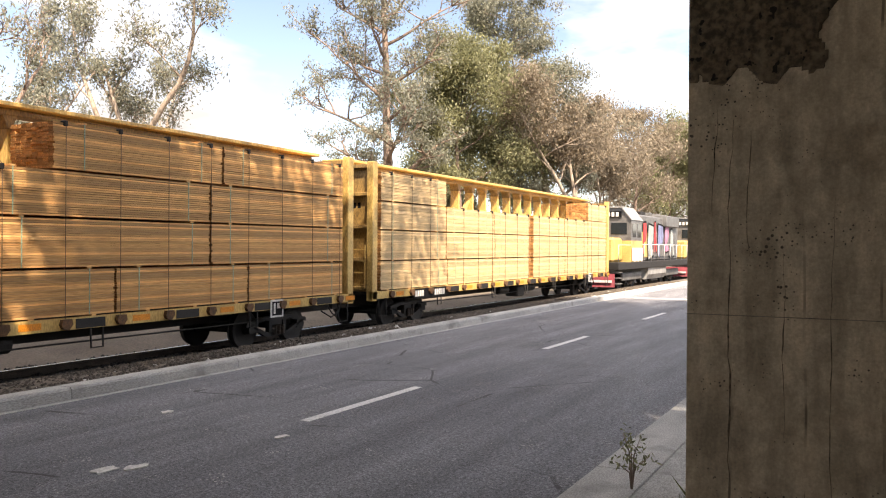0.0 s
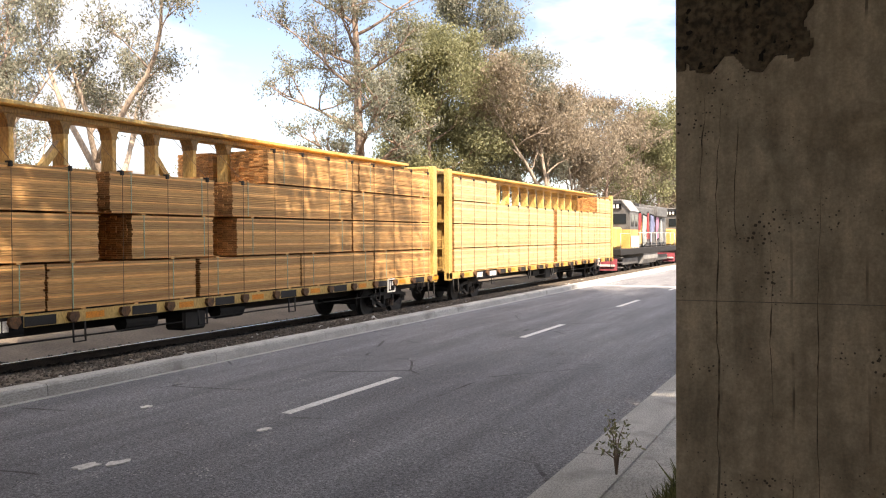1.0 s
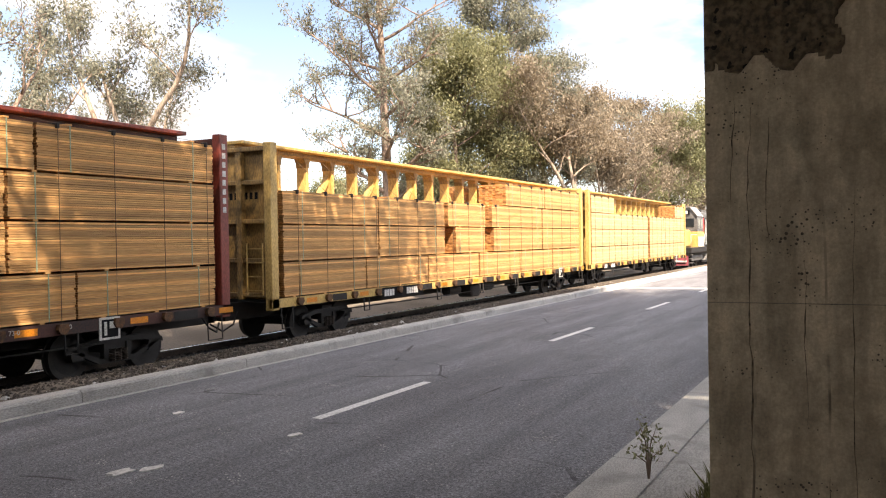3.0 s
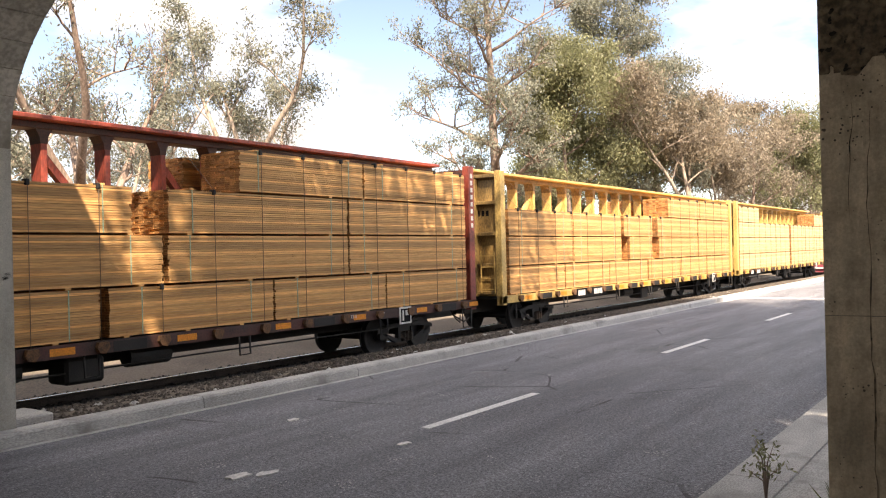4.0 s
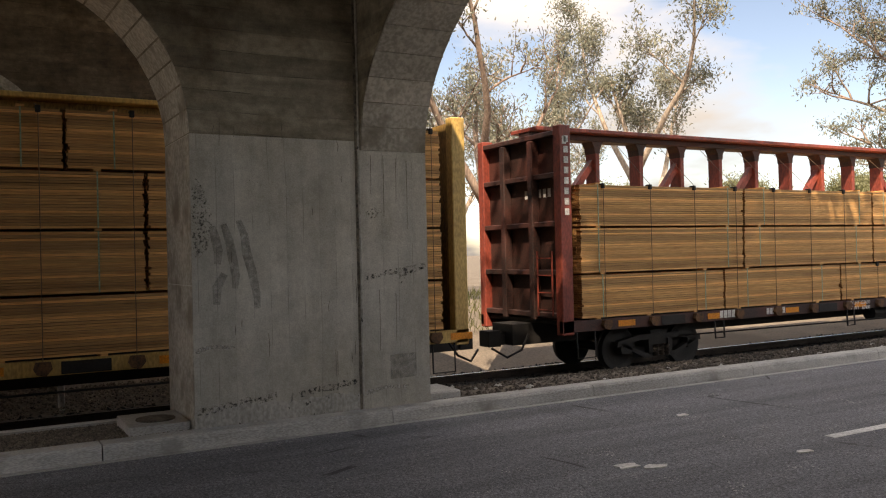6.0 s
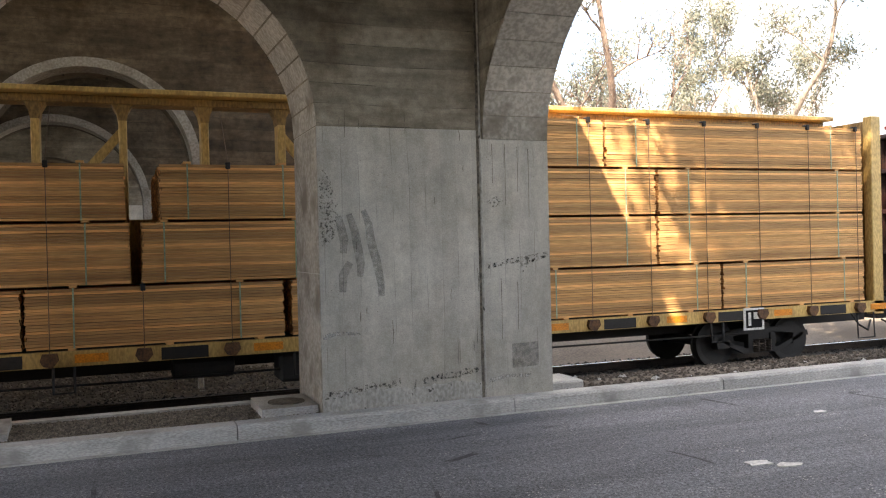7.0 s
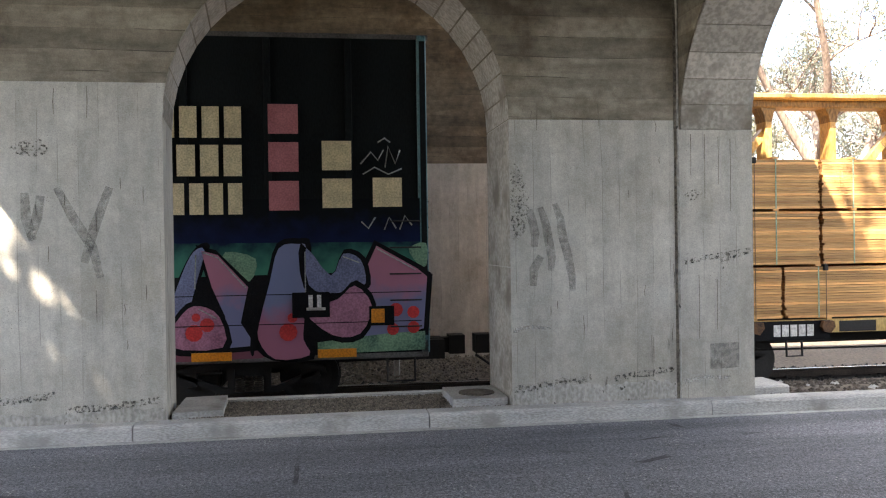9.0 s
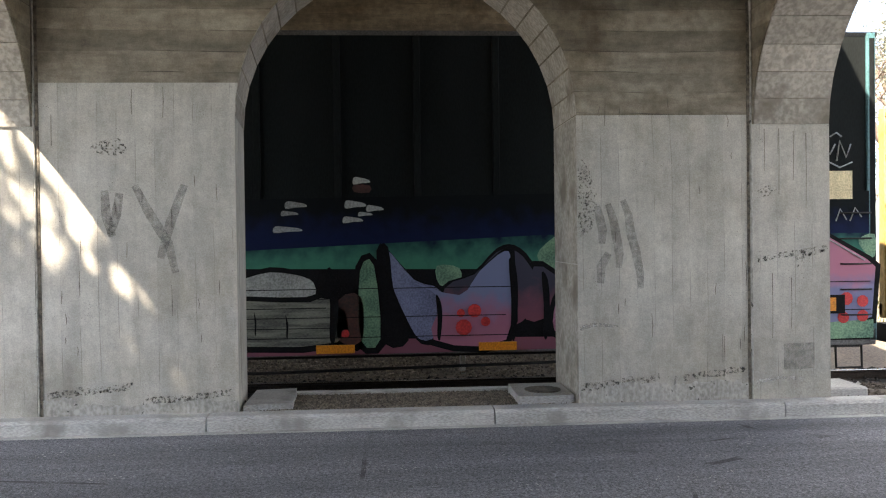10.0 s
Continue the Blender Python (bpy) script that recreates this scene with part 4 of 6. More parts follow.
def bars(parent, x, z, y, word, h, mat, gap=1.25):
    """Unlettered marks: one upright bar block for each sign of a word."""
    w = h * 0.62
    for k, ch in enumerate(word):
        if ch == " ":
            continue
        x0 = x + k * w * gap
        put("stencil_bar", boxes("stencil_bar", [(x0, x0 + w, y - 0.004, y, z, z + h)], mat), parent)


def stencil(parent, text, x, z, y, h, mat):
    cu = bpy.data.curves.new("stencil_text", "FONT")
    cu.body, cu.size, cu.extrude = text, h * 1.4, 0.001
    cu.materials.append(mat)
    ob = new("stencil_text", cu)
    ob.parent = parent
    ob.matrix_local = pose(x, y, z, 90, 0, 0)
    return ob


DECK, FACE = 1.13, 1.40      # heights over the rail, half width
ROW_Z = [(1.14, 1.94), (1.98, 2.81), (2.85, 3.62), (3.66, 4.45)]


def centre_beam_car(u0, length, paint):
    """A centre-beam flat car; local x runs forward from its rear."""
    colour = "yellow" if paint is YELLOW else "red"
    car = thing("centre_beam_car", f"weathered {colour} centre-beam flat car loaded with lumber packs", "railway car", "cars of the train")
    L = length
    put("centre_sill", boxes("centre_sill", [(-0.4, L + 0.4, -0.35, 0.35, 0.62, 1.02)], BLACK), car)
    for s in (-1, 1):
        y0, y1 = sorted((s * (FACE - 0.10), s * FACE))
        sill = prism("side_sill", [(y0, 0.90), (y1, 0.90), (y1, 1.11), (y0, 1.11)], 0, L, 0, paint if paint is YELLOW else SILL_RED)
        put("side_sill", sill, car)
    put("deck", boxes("deck", [(0.1, L - 0.1, -FACE + 0.1, FACE - 0.1, 1.03, 1.10)], BLACK), car)
    for x in np.arange(0.8, L - 0.6, 1.25):
        put("bearer", boxes("bearer", [(x, x + 0.1, -FACE + 0.02, FACE - 0.12, 1.10, 1.14)], LUMBER), car, "timber bearer under the load")
    # bulkheads
    for x, s in ((0.0, 1), (L, -1)):
        # Grime plus the shade of the car's end, in one darker paint.
        grimy = GRIMY_SHADED_YELLOW if paint is YELLOW else SILL_RED
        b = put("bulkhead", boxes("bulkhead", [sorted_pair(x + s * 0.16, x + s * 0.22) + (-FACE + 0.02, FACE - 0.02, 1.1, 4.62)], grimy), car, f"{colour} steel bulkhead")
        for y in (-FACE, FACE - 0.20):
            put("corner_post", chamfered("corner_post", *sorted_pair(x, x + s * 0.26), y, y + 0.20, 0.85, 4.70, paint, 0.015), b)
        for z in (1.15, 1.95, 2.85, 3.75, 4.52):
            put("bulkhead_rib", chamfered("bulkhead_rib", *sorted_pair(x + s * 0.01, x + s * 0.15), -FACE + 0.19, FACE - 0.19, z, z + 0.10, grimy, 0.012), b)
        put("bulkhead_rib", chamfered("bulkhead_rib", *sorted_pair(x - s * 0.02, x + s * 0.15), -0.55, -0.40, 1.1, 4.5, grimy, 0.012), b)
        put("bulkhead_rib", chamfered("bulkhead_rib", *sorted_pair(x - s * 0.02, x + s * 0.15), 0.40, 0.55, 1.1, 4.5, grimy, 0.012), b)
        rungs = [sorted_pair(x - s * 0.08, x - s * 0.06) + (-1.2, -0.75, z, z + 0.02) for z in (1.3, 1.62, 1.94, 2.26)]
        for q in rungs:
            put("rung", boxes("rung", [q], paint), b)
        for yy in (-1.21, -0.76):
            put("stile", boxes("stile", [sorted_pair(x - s * 0.08, x - s * 0.06) + (yy, yy + 0.03, 1.2, 2.4)], paint), b)
        for i in range(6):
            put("number_bar", boxes("number_bar", [sorted_pair(x + s * 0.158, x + s * 0.162) + (-0.15 - 0.15 * i, -0.06 - 0.15 * i, 3.42, 3.58)], INK if paint is YELLOW else WHITE), b, "stencilled mark")
        put("coupler", boxes("coupler", [sorted_pair(x, x - s * 0.62) + (-0.10, 0.10, 0.62, 0.86), sorted_pair(x - s * 0.55, x - s * 0.82) + (-0.17, 0.17, 0.60, 0.90)], BLACK), car)
        hose = [(x - s * 0.1, -0.45, 0.85), (x - s * 0.3, -0.5, 0.55), (x - s * 0.6, -0.45, 0.42), (x - s * 0.85, -0.3, 0.6)]
        put("air_hose", tube("air_hose", hose, [0.022] * 4, BLACK, 6), car)
        put("grab_iron", tube("grab_iron", [(x + s * 0.3, -FACE - 0.01, 0.9), (x + s * 0.3, -FACE - 0.03, 0.42), (x + s * 0.72, -FACE - 0.03, 0.42), (x + s * 0.72, -FACE - 0.01, 0.9)],
                              [0.016] * 4, BLACK, 6), car)
    # the beam
    put("top_chord", chamfered("top_chord", 0.2, L - 0.2, -0.45, 0.45, 4.74, 4.82, paint, 0.012), car, f"{colour} top flange")
    # Darkened to put the shade under the flange into its colour.
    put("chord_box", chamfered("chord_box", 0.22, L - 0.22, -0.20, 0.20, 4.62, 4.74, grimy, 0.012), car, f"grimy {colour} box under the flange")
    put("web", boxes("web", [(0.2, L - 0.2, -0.02, 0.02, 1.1, 2.9)], paint), car)
    n = int((L - 1.2) / 1.19)
    start = (L - n * 1.19) / 2
    for k in range(n + 1):
        x = start + k * 1.19
        post = put("post", chamfered("post", x - 0.06, x + 0.06, -0.16, 0.16, 1.1, 4.62, paint, 0.012), car)
        # The dark gusset stands for the flange's shadow on the post top.
        put("gusset", prism("gusset", [(x - 0.15, 4.625), (x + 0.15, 4.625), (x + 0.08, 4.50), (x + 0.064, 4.38), (x - 0.064, 4.38), (x - 0.08, 4.50)], -0.164, 0.164, 1, grimy), post, "flared gusset darkened for the flange's shadow")
        if k % 2:
            d = -1 if x < L / 2 else 1
            put("brace", prism("brace", [(x + d * 0.05, 4.28), (x + d * 0.05, 4.08), (x - d * -0.75, 3.25), (x - d * -0.92, 3.25)] if d < 0 else
                               [(x + 0.05, 4.28), (x + 0.05, 4.08), (x + 0.75, 3.25), (x + 0.92, 3.25)], -0.07, 0.07, 1, paint), post)
    # fittings along the sill
    for k, x in enumerate(np.arange(1.0, L - 0.6, 1.18)):
        w = prism("winch", [(x - 0.09, 1.09), (x + 0.09, 1.09), (x + 0.11, 1.0), (x + 0.03, 0.90), (x - 0.08, 0.93), (x - 0.12, 1.0)], -FACE - 0.08, -FACE, 1, RUST)
        put("winch", w, car, "rusty tie-down winch")
        if k % 2 == 0:
            put("reflector", boxes("reflector", [(x + 0.3, x + 0.72, -FACE - 0.006, -FACE, 0.945, 1.06)], ORANGE), car, "amber reflector strip")
        elif paint is YELLOW or k % 4 == 1:
            put("sill_plate", boxes("sill_plate", [(x + 0.22, x + 0.85, -FACE - 0.006, -FACE, 0.91, 1.08)], BLACK), car, "black stencilled patch")
    put("placard", boxes("placard", [(L * 0.85, L * 0.85 + 0.46, -FACE - 0.02, -FACE, 0.72, 1.12)], WHITE), car, "white data placard")
    put("placard_mark", boxes("placard_mark", [(L * 0.85 + 0.05, L * 0.85 + 0.41, -FACE - 0.024, -FACE - 0.02, 0.76, 1.08), ], INK), car)
    put("placard_bars", boxes("placard_bars", [(L * 0.85 + 0.1, L * 0.85 + 0.16, -FACE - 0.028, -FACE - 0.024, 0.80, 1.04), (L * 0.85 + 0.22, L * 0.85 + 0.36, -FACE - 0.028, -FACE - 0.024, 0.92, 1.04)], WHITE), car)
    rod = [(3.2, -1.05, 0.62), (L * 0.4, -1.1, 0.60), (L * 0.6, -1.1, 0.64), (L - 3.2, -1.05, 0.62)]
    put("brake_rod", tube("brake_rod", rod, [0.018] * 4, BLACK, 6), car)
    for x in (L * 0.36, L * 0.5, L * 0.64, 4.0, L - 4.0):
        put("stirrup", tube("stirrup", [(x - 0.13, -FACE + 0.02, 0.92), (x - 0.13, -FACE, 0.55), (x + 0.13, -FACE, 0.55), (x + 0.13, -FACE + 0.02, 0.92)], [0.02] * 4, BLACK, 6), car)
    tank = lathe_y("air_tank", [(-0.45, 0.05), (-0.42, 0.17), (0.42, 0.17), (0.45, 0.05)], BLACK, 14)
    for x in (L * 0.44, L * 0.56):
        t = put("air_tank", tank, car, at=(x, -0.9, 0.72))
        t.rotation_euler = (0, 0, math.pi / 2)
    put("brake_gear", chamfered("brake_gear", L * 0.5 - 0.3, L * 0.5 + 0.4, -1.15, -0.6, 0.42, 0.85, BLACK, 0.05), car)
    for x in (2.7, L - 2.7):
        truck(car, x)
    rolling(car, u0)
    return car


def sorted_pair(a, b):
    return (min(a, b), max(a, b))


PACKS = {}


def pack_mesh(length, height, seed, pale):
    key = (round(length, 2), round(height, 2), seed % 3, pale)
    if key in PACKS:
        return PACKS[key]
    r = random.Random(seed)
    rows, n = [], int(height / 0.0405)
    for i in range(n):
        z = i * height / n
        for j in range(8):
            jit = r.uniform(0, 0.012) if j in (0, 7) else 0.004
            y = j * 0.1395
            a, b = abs(r.gauss(0, 0.018)), abs(r.gauss(0, 0.018))
            rows.append((a, length - b, y + (jit if j == 0 else 0), y + 0.1375 - (jit if j == 7 else 0), z, z + height / n - r.choice((0.004, 0.005, 0.006, 0.009))))
    PACKS[key] = boxes("lumber_pack", rows, [LUMBER_PALE if pale else LUMBER, ENDS], True)
    return PACKS[key]


def lumber_pack(u0, a, b, row, far=False, seed=0):
    z0, z1 = ROW_Z[row]
    y = YT - 1.385 if not far else YT + 0.27
    length = b - a
    pk = thing("lumber_pack", "strapped pack of rough-sawn softwood boards on the rail car", "lumber pack", "lumber packs on the train")
    tagged(put("timber_body", pack_mesh(length, z1 - z0, int(a * 7) + row, a > 19.9), pk), kind="stuff")
    if not far:
        r = random.Random(int(a * 100))
        xs = [length * f + r.uniform(-0.1, 0.1) for f in ((0.16, 0.84) if length < 4.3 else (0.12, 0.88))]
        for x in xs:
            put("strap", boxes("strap", [(x - 0.010, x + 0.010, -0.005, 0.0, 0, z1 - z0 + 0.004), (x - 0.010, x + 0.010, 0.0, 1.1, z1 - z0, z1 - z0 + 0.004)], STRAP), pk, "pale green plastic strap")
        for x in xs:
            put("sticker", boxes("sticker", [(x - 0.05, x + 0.05, 0.005, 1.1, z1 - z0 + 0.004, z1 - z0 + 0.036)], LUMBER), pk, "small wooden spacer")
    rolling(pk, a, y, ZR + z0)
    return pk


def load(u0, length, near, far=None):
    """Packs by row: lists of (start, end) along the train."""
    for row, spans in enumerate(near):
        for a, b in spans:
            lumber_pack(u0, a, b - 0.03, row)
    for row, spans in enumerate(far or near):
        for a, b in spans:
            lumber_pack(u0, a, b - 0.03, row, True)


def cables(car, u0, length, near, step=1.18):
    """Tie-down cables over the load, each with a corner guard."""
    for x in np.arange(1.0, length - 0.6, step):
        u = u0 + x
        top = max([ROW_Z[row][1] for row, spans in enumerate(near) for a, b in spans if a + 0.1 < u < b - 0.1], default=0)
        if top < 1.2:
            continue
        c = put("tie_down_cable", tube("tie_down_cable", [(x, -FACE - 0.012, 1.05), (x, -FACE - 0.012, top + 0.02), (x + 0.02, -0.45, min(4.66, top + 0.9 if top < 4 else 4.66))],
                                       [0.006] * 3, CABLE, 5), car, "dark steel tie-down cable")
        put("corner_guard", chamfered("corner_guard", x - 0.032, x + 0.032, -FACE - 0.026, -FACE + 0.10, top - 0.065, top + 0.03, BLACK, 0.008), c, "black corner guard")


def span(*edges):
    return list(zip(edges, edges[1:]))


A0, B0, C0, D0 = 19.80, -4.05, -28.35, -53.25
LEN = 22.9
load_a = [span(20.25, 24.4, 28.0, 31.6) + span(32.0, 35.9, 39.2, 42.3), span(20.25, 24.3, 28.2, 31.6) + span(32.0, 36.2, 39.2, 42.3),
          span(20.25, 24.3, 28.1, 31.6) + span(32.0, 35.8, 39.2, 42.3), span(20.25, 24.3) + span(39.2, 42.3)]
load_b = [span(-3.6, 0.0, 3.54, 7.25) + span(7.33, 11.04, 14.7, 18.4), span(-3.6, 0.66, 4.70) + span(5.45, 7.80) + span(8.54, 13.5, 18.4),
          span(-3.6, 0.66, 4.69) + span(4.92, 7.85) + span(8.4, 13.5, 18.4), span(9.69, 13.87, 18.4)]
load_c = [span(-27.9, -24.15, -20.4, -16.69) + span(-16.57, -12.88, -9.3, -5.85), span(-27.9, -23.55, -19.18, -15.46) + span(-15.40, -10.6, -5.85),
          span(-27.9, -23.52, -19.18, -16.06) + span(-15.38, -10.6, -5.85), span(-13.74, -10.05, -5.85)]
load_d = [span(-52.8, -49.4, -45.47, -42.02) + span(-41.95, -38.1, -34.2, -30.8), span(-52.8, -48.75, -44.1) + span(-44.0, -41.45) + span(-40.78, -35.55, -30.8),
          span(-52.8, -48.75, -44.15) + span(-43.75, -41.63) + span(-40.78, -35.55, -30.8), span(-39.7, -36.58, -30.8)]
far_d = [load_d[0], load_d[1], load_d[2], span(-52.6, -50.9) + span(-40.6, -36.58, -30.8)]
for u0, paint, near, far in ((A0, YELLOW, load_a, None), (B0, YELLOW, load_b, None), (C0, RED, load_c, None), (D0, YELLOW, load_d, far_d)):
    car = centre_beam_car(u0, LEN, paint)
    load(u0, LEN, near, far)
    cables(car, u0, LEN, near)
    f = -FACE - 0.008
    if u0 == C0:
        bars(car, -0.0 + 0.06, 4.35, f, "i", 0.14, WHITE)
        for k in range(8):
            put("letter_bar", boxes("letter_bar", [(0.09, 0.19, f - 0.004, f, 4.38 - 0.19 * k, 4.50 - 0.19 * k)], WHITE), car, "white painted mark")
        for k in range(8):
            put("letter_bar", boxes("letter_bar", [(LEN - 0.19, LEN - 0.09, f - 0.004, f, 4.38 - 0.19 * k, 4.50 - 0.19 * k)], WHITE), car, "white painted mark")
        stencil(car, "LD LMT 223600\nLT  WT   62400", 8.15, 1.01, f, 0.085, WHITE)
        stencil(car, "IL 73-0", 17.6, 0.99, f, 0.08, WHITE)
        stencil(car, "75-0", 18.7, 0.99, f, 0.08, WHITE)
        bars(car, 4.0, 0.95, f, "iiii", 0.15, WHITE)
        bars(car, 5.4, 0.95, f, "iii ii", 0.13, WHITE)
    else:
        x = 4.9 if u0 == B0 else 2.4
        put("mark_plate", boxes("mark_plate", [(x - 0.1, x + 2.2, f - 0.002, f + 0.004, 0.80, 1.10)], INK), car, "black painted number panel")
        bars(car, x, 0.86, f - 0.004, "iiii", 0.18, WHITE)
        bars(car, x + 1.25, 0.86, f - 0.004, "iiiii", 0.18, WHITE)


# ---------------------------------------------------------------- boxcar
def decal(parent, name, pts, layer, mat, label="", k=5):
    y = -1.445 - 0.004 * layer
    return put(name, prism(name, smooth_loop(pts, k) if k > 1 else pts, y, y + 0.003, 1, mat), parent, label)


def boxcar(u_front, length):
    u0 = u_front - length
    c = thing("boxcar", "dark high boxcar with spray-painted lower side", "railway car", "cars of the train")
    L, lo, hi = length, 0.80, 5.42
    put("body", chamfered("body", 0, L, -1.40, 1.40, lo, hi, BOXBODY, 0.03), c, "dark ribbed steel body")
    put("roof", prism("roof", [(-1.44, hi), (0, hi + 0.14), (1.44, hi), (1.40, hi - 0.06), (-1.40, hi - 0.06)], -0.05, L + 0.05, 0, GREYPAINT), c)
    for k in range(int(L / 1.15) + 1):
        x = min(L - 0.04, 0.04 + k * 1.15)
        put("side_rib", chamfered("side_rib", x - 0.05, x + 0.05, -1.442, -1.38, lo + 0.25, hi - 0.08, BOXBODY, 0.01), c)
    put("corner_post", chamfered("corner_post", L - 0.12, L + 0.02, -1.44, -1.28, lo, hi, CORNER_TEAL, 0.015), c, "teal corner post")
    put("side_sill", chamfered("side_sill", 0, L, -1.44, -1.30, lo - 0.06, lo + 0.20, GREYPAINT, 0.012), c)
    for x in (L - 1.6, L - 3.35, L - 6.0, L - 8.35, L - 9.9, L - 12.2, L - 14.8):
        put("reflector", boxes("reflector", [(x, x + 0.55, -1.476, -1.44, lo - 0.02, lo + 0.10)], ORANGE), c, "amber reflector strip")
    # painted marks: L - x is the distance back from the front
    def sq(back, z, mat, s=0.42):
        put("painted_square", boxes("painted_square", [(L - back - s, L - back, -1.450, -1.446, z, z + s)], mat), c, "faded painted square")
    for col, zs, mat in ((1.83, (3.98, 3.44, 2.89), PINK), (1.08, (3.46, 2.92), CREAM), (0.36, (2.93,), CREAM)):
        for z in zs:
            sq(col, z, mat)
    for n, z in ((6, 3.92), (4, 3.38), (7, 2.84)):
        w = {6: 0.285, 4: 0.30, 7: 0.245}[n]
        for k in range(n):
            x1 = L - 2.60 - (n - 1 - k) * (w + 0.02)
            pts = [(x1 - w + 0.03, z), (x1 - 0.02, z), (x1 - 0.02, z + 0.44), (x1 - w + 0.03, z + 0.44)]
            put("letter_block", prism("letter_block", pts, -1.450, -1.446, 1, CREAM), c, "cream painted letter block")
    # spray paint
    decal(c, "spray_paint", [(L - 9.9, 2.02), (L - 9.9, 2.35), (L - 7, 2.42), (L - 4, 2.48), (L - 0.1, 2.46), (L - 0.1, 2.0), (L - 5, 1.95)], 0.2, GREEN_FADE, "green sprayed fade", 1)
    decal(c, "spray_paint", [(L - 10.4, 0.82), (L - 10.4, 2.1), (L - 5, 2.1), (L - 0.1, 2.1), (L - 0.1, 0.82)], 0, INK, "black sprayed ground", 1)
    decal(c, "spray_paint", [(L - 9.9, 2.25), (L - 9.9, 3.0), (L - 5, 3.05), (L - 0.1, 3.05), (L - 0.1, 2.42), (L - 5, 2.45)], 0.4, NAVY_FADE, "navy sprayed band", 1)
    def spray(layer, mat, pts):
        """A sprayed form (distance back from the front, height) with a black outline."""
        pts = [(L - a - 0.02, b) for a, b in pts]
        k = 1 if mat is FADE_PINK else 3
        mx, mz = sum(a for a, b in pts) / len(pts), sum(b for a, b in pts) / len(pts)
        if layer > 1:
            w = max(a for a, b in pts) - min(a for a, b in pts)
            h = max(b for a, b in pts) - min(b for a, b in pts)
            decal(c, "graffiti_outline", [(mx + (a - mx) * (1 + 0.15 / w), max(0.76, mz + (b - mz) * (1 + 0.15 / h))) for a, b in pts], layer - 0.5, INK, "black sprayed outline", k)
        decal(c, "graffiti_fill", pts, layer, mat, "sprayed graffiti shape", k)

    spray(2, FADE_PINK, [(4.72, 1.86), (4.19, 2.50), (3.68, 2.16), (3.88, 1.02), (4.93, 1.05), (4.60, 1.36), (4.68, 1.69)])
    spray(4, MAUVE, [(4.83, 1.49), (4.60, 1.73), (4.36, 1.52), (4.31, 1.19), (4.53, 1.00), (4.87, 1.05)])
    spray(2, LILAC, [(3.68, 1.01), (3.67, 1.34), (3.45, 1.99), (3.28, 2.32), (3.13, 2.34), (3.24, 1.91), (3.36, 1.50), (3.48, 1.34)])
    spray(2, FADE_PINK, [(3.18, 2.34), (2.95, 2.27), (2.54, 1.81), (2.65, 1.31), (2.45, 0.98), (2.97, 0.95), (2.86, 1.40), (3.04, 1.82)])
    spray(4, MAUVE, [(3.65, 1.01), (3.44, 1.46), (3.21, 1.56), (2.94, 1.40), (2.90, 0.97)])
    spray(2, FADE_LILAC, [(2.37, 1.39), (2.24, 1.87), (2.11, 2.35), (1.84, 2.41), (1.71, 2.30), (1.76, 1.37), (1.78, 1.05), (1.70, 0.82), (2.18, 0.78), (2.41, 1.07)])
    spray(3, LILAC, [(1.72, 2.35), (1.38, 1.95), (1.20, 2.26), (0.95, 2.17), (0.88, 1.84), (1.04, 1.78), (1.37, 1.69), (1.69, 1.82)])
    spray(4, MAUVE, [(1.73, 1.44), (1.29, 1.61), (1.04, 1.80), (0.80, 1.51), (0.97, 1.11), (1.37, 1.10)])
    spray(2, FADE_PINK, [(0.89, 2.01), (0.72, 2.37), (0.13, 2.03), (-0.01, 1.91), (0.05, 1.16), (0.56, 1.01), (0.97, 0.94), (0.84, 1.35)])
    spray(1.6, SMOKE, [(6.47, 1.69), (6.03, 1.89), (5.71, 2.20), (5.47, 2.24), (5.24, 2.03), (5.04, 1.54), (5.57, 1.07), (6.48, 1.05)])
    spray(2, SMOKE, [(5.16, 1.99), (4.74, 1.73), (4.83, 1.33), (5.29, 1.22)])
    spray(2, LILAC, [(7.32, 2.28), (6.91, 1.82), (6.53, 1.65), (6.59, 1.04), (6.84, 0.96), (7.04, 1.29), (7.24, 1.79)])
    spray(2.4, FADE_LILAC, [(6.91, 1.78), (6.26, 1.59), (5.96, 1.93), (5.59, 2.22), (5.50, 2.01), (5.58, 0.93), (6.64, 0.95), (6.53, 1.53)])
    spray(3, SILVER, [(9.67, 1.75), (9.43, 1.84), (8.98, 1.96), (8.50, 1.89), (8.34, 1.76), (8.46, 1.60), (9.63, 1.65)])
    spray(2, GREYGREEN, [(9.79, 1.59), (8.12, 1.56), (8.03, 0.94), (9.80, 0.98)])
    spray(2, SILL_RED, [(8.00, 1.55), (7.68, 1.59), (7.67, 0.96), (8.01, 0.97)])
    spray(2, MINT, [(7.69, 1.96), (7.49, 2.04), (7.41, 0.97), (7.69, 0.96)])
    spray(0.5, MINT, [(5.11, 2.15), (4.89, 2.39), (4.65, 2.51), (4.64, 2.02), (4.92, 1.88)])
    spray(0.5, MINT, [(2.85, 2.31), (2.43, 2.21), (2.52, 1.89), (2.83, 2.06)])
    spray(0.5, MINT, [(0.25, 2.32), (0.00, 2.40), (0.00, 2.07), (0.13, 2.11)])
    spray(0.5, MINT, [(6.58, 2.02), (6.25, 1.98), (6.26, 1.73), (6.54, 1.74)])
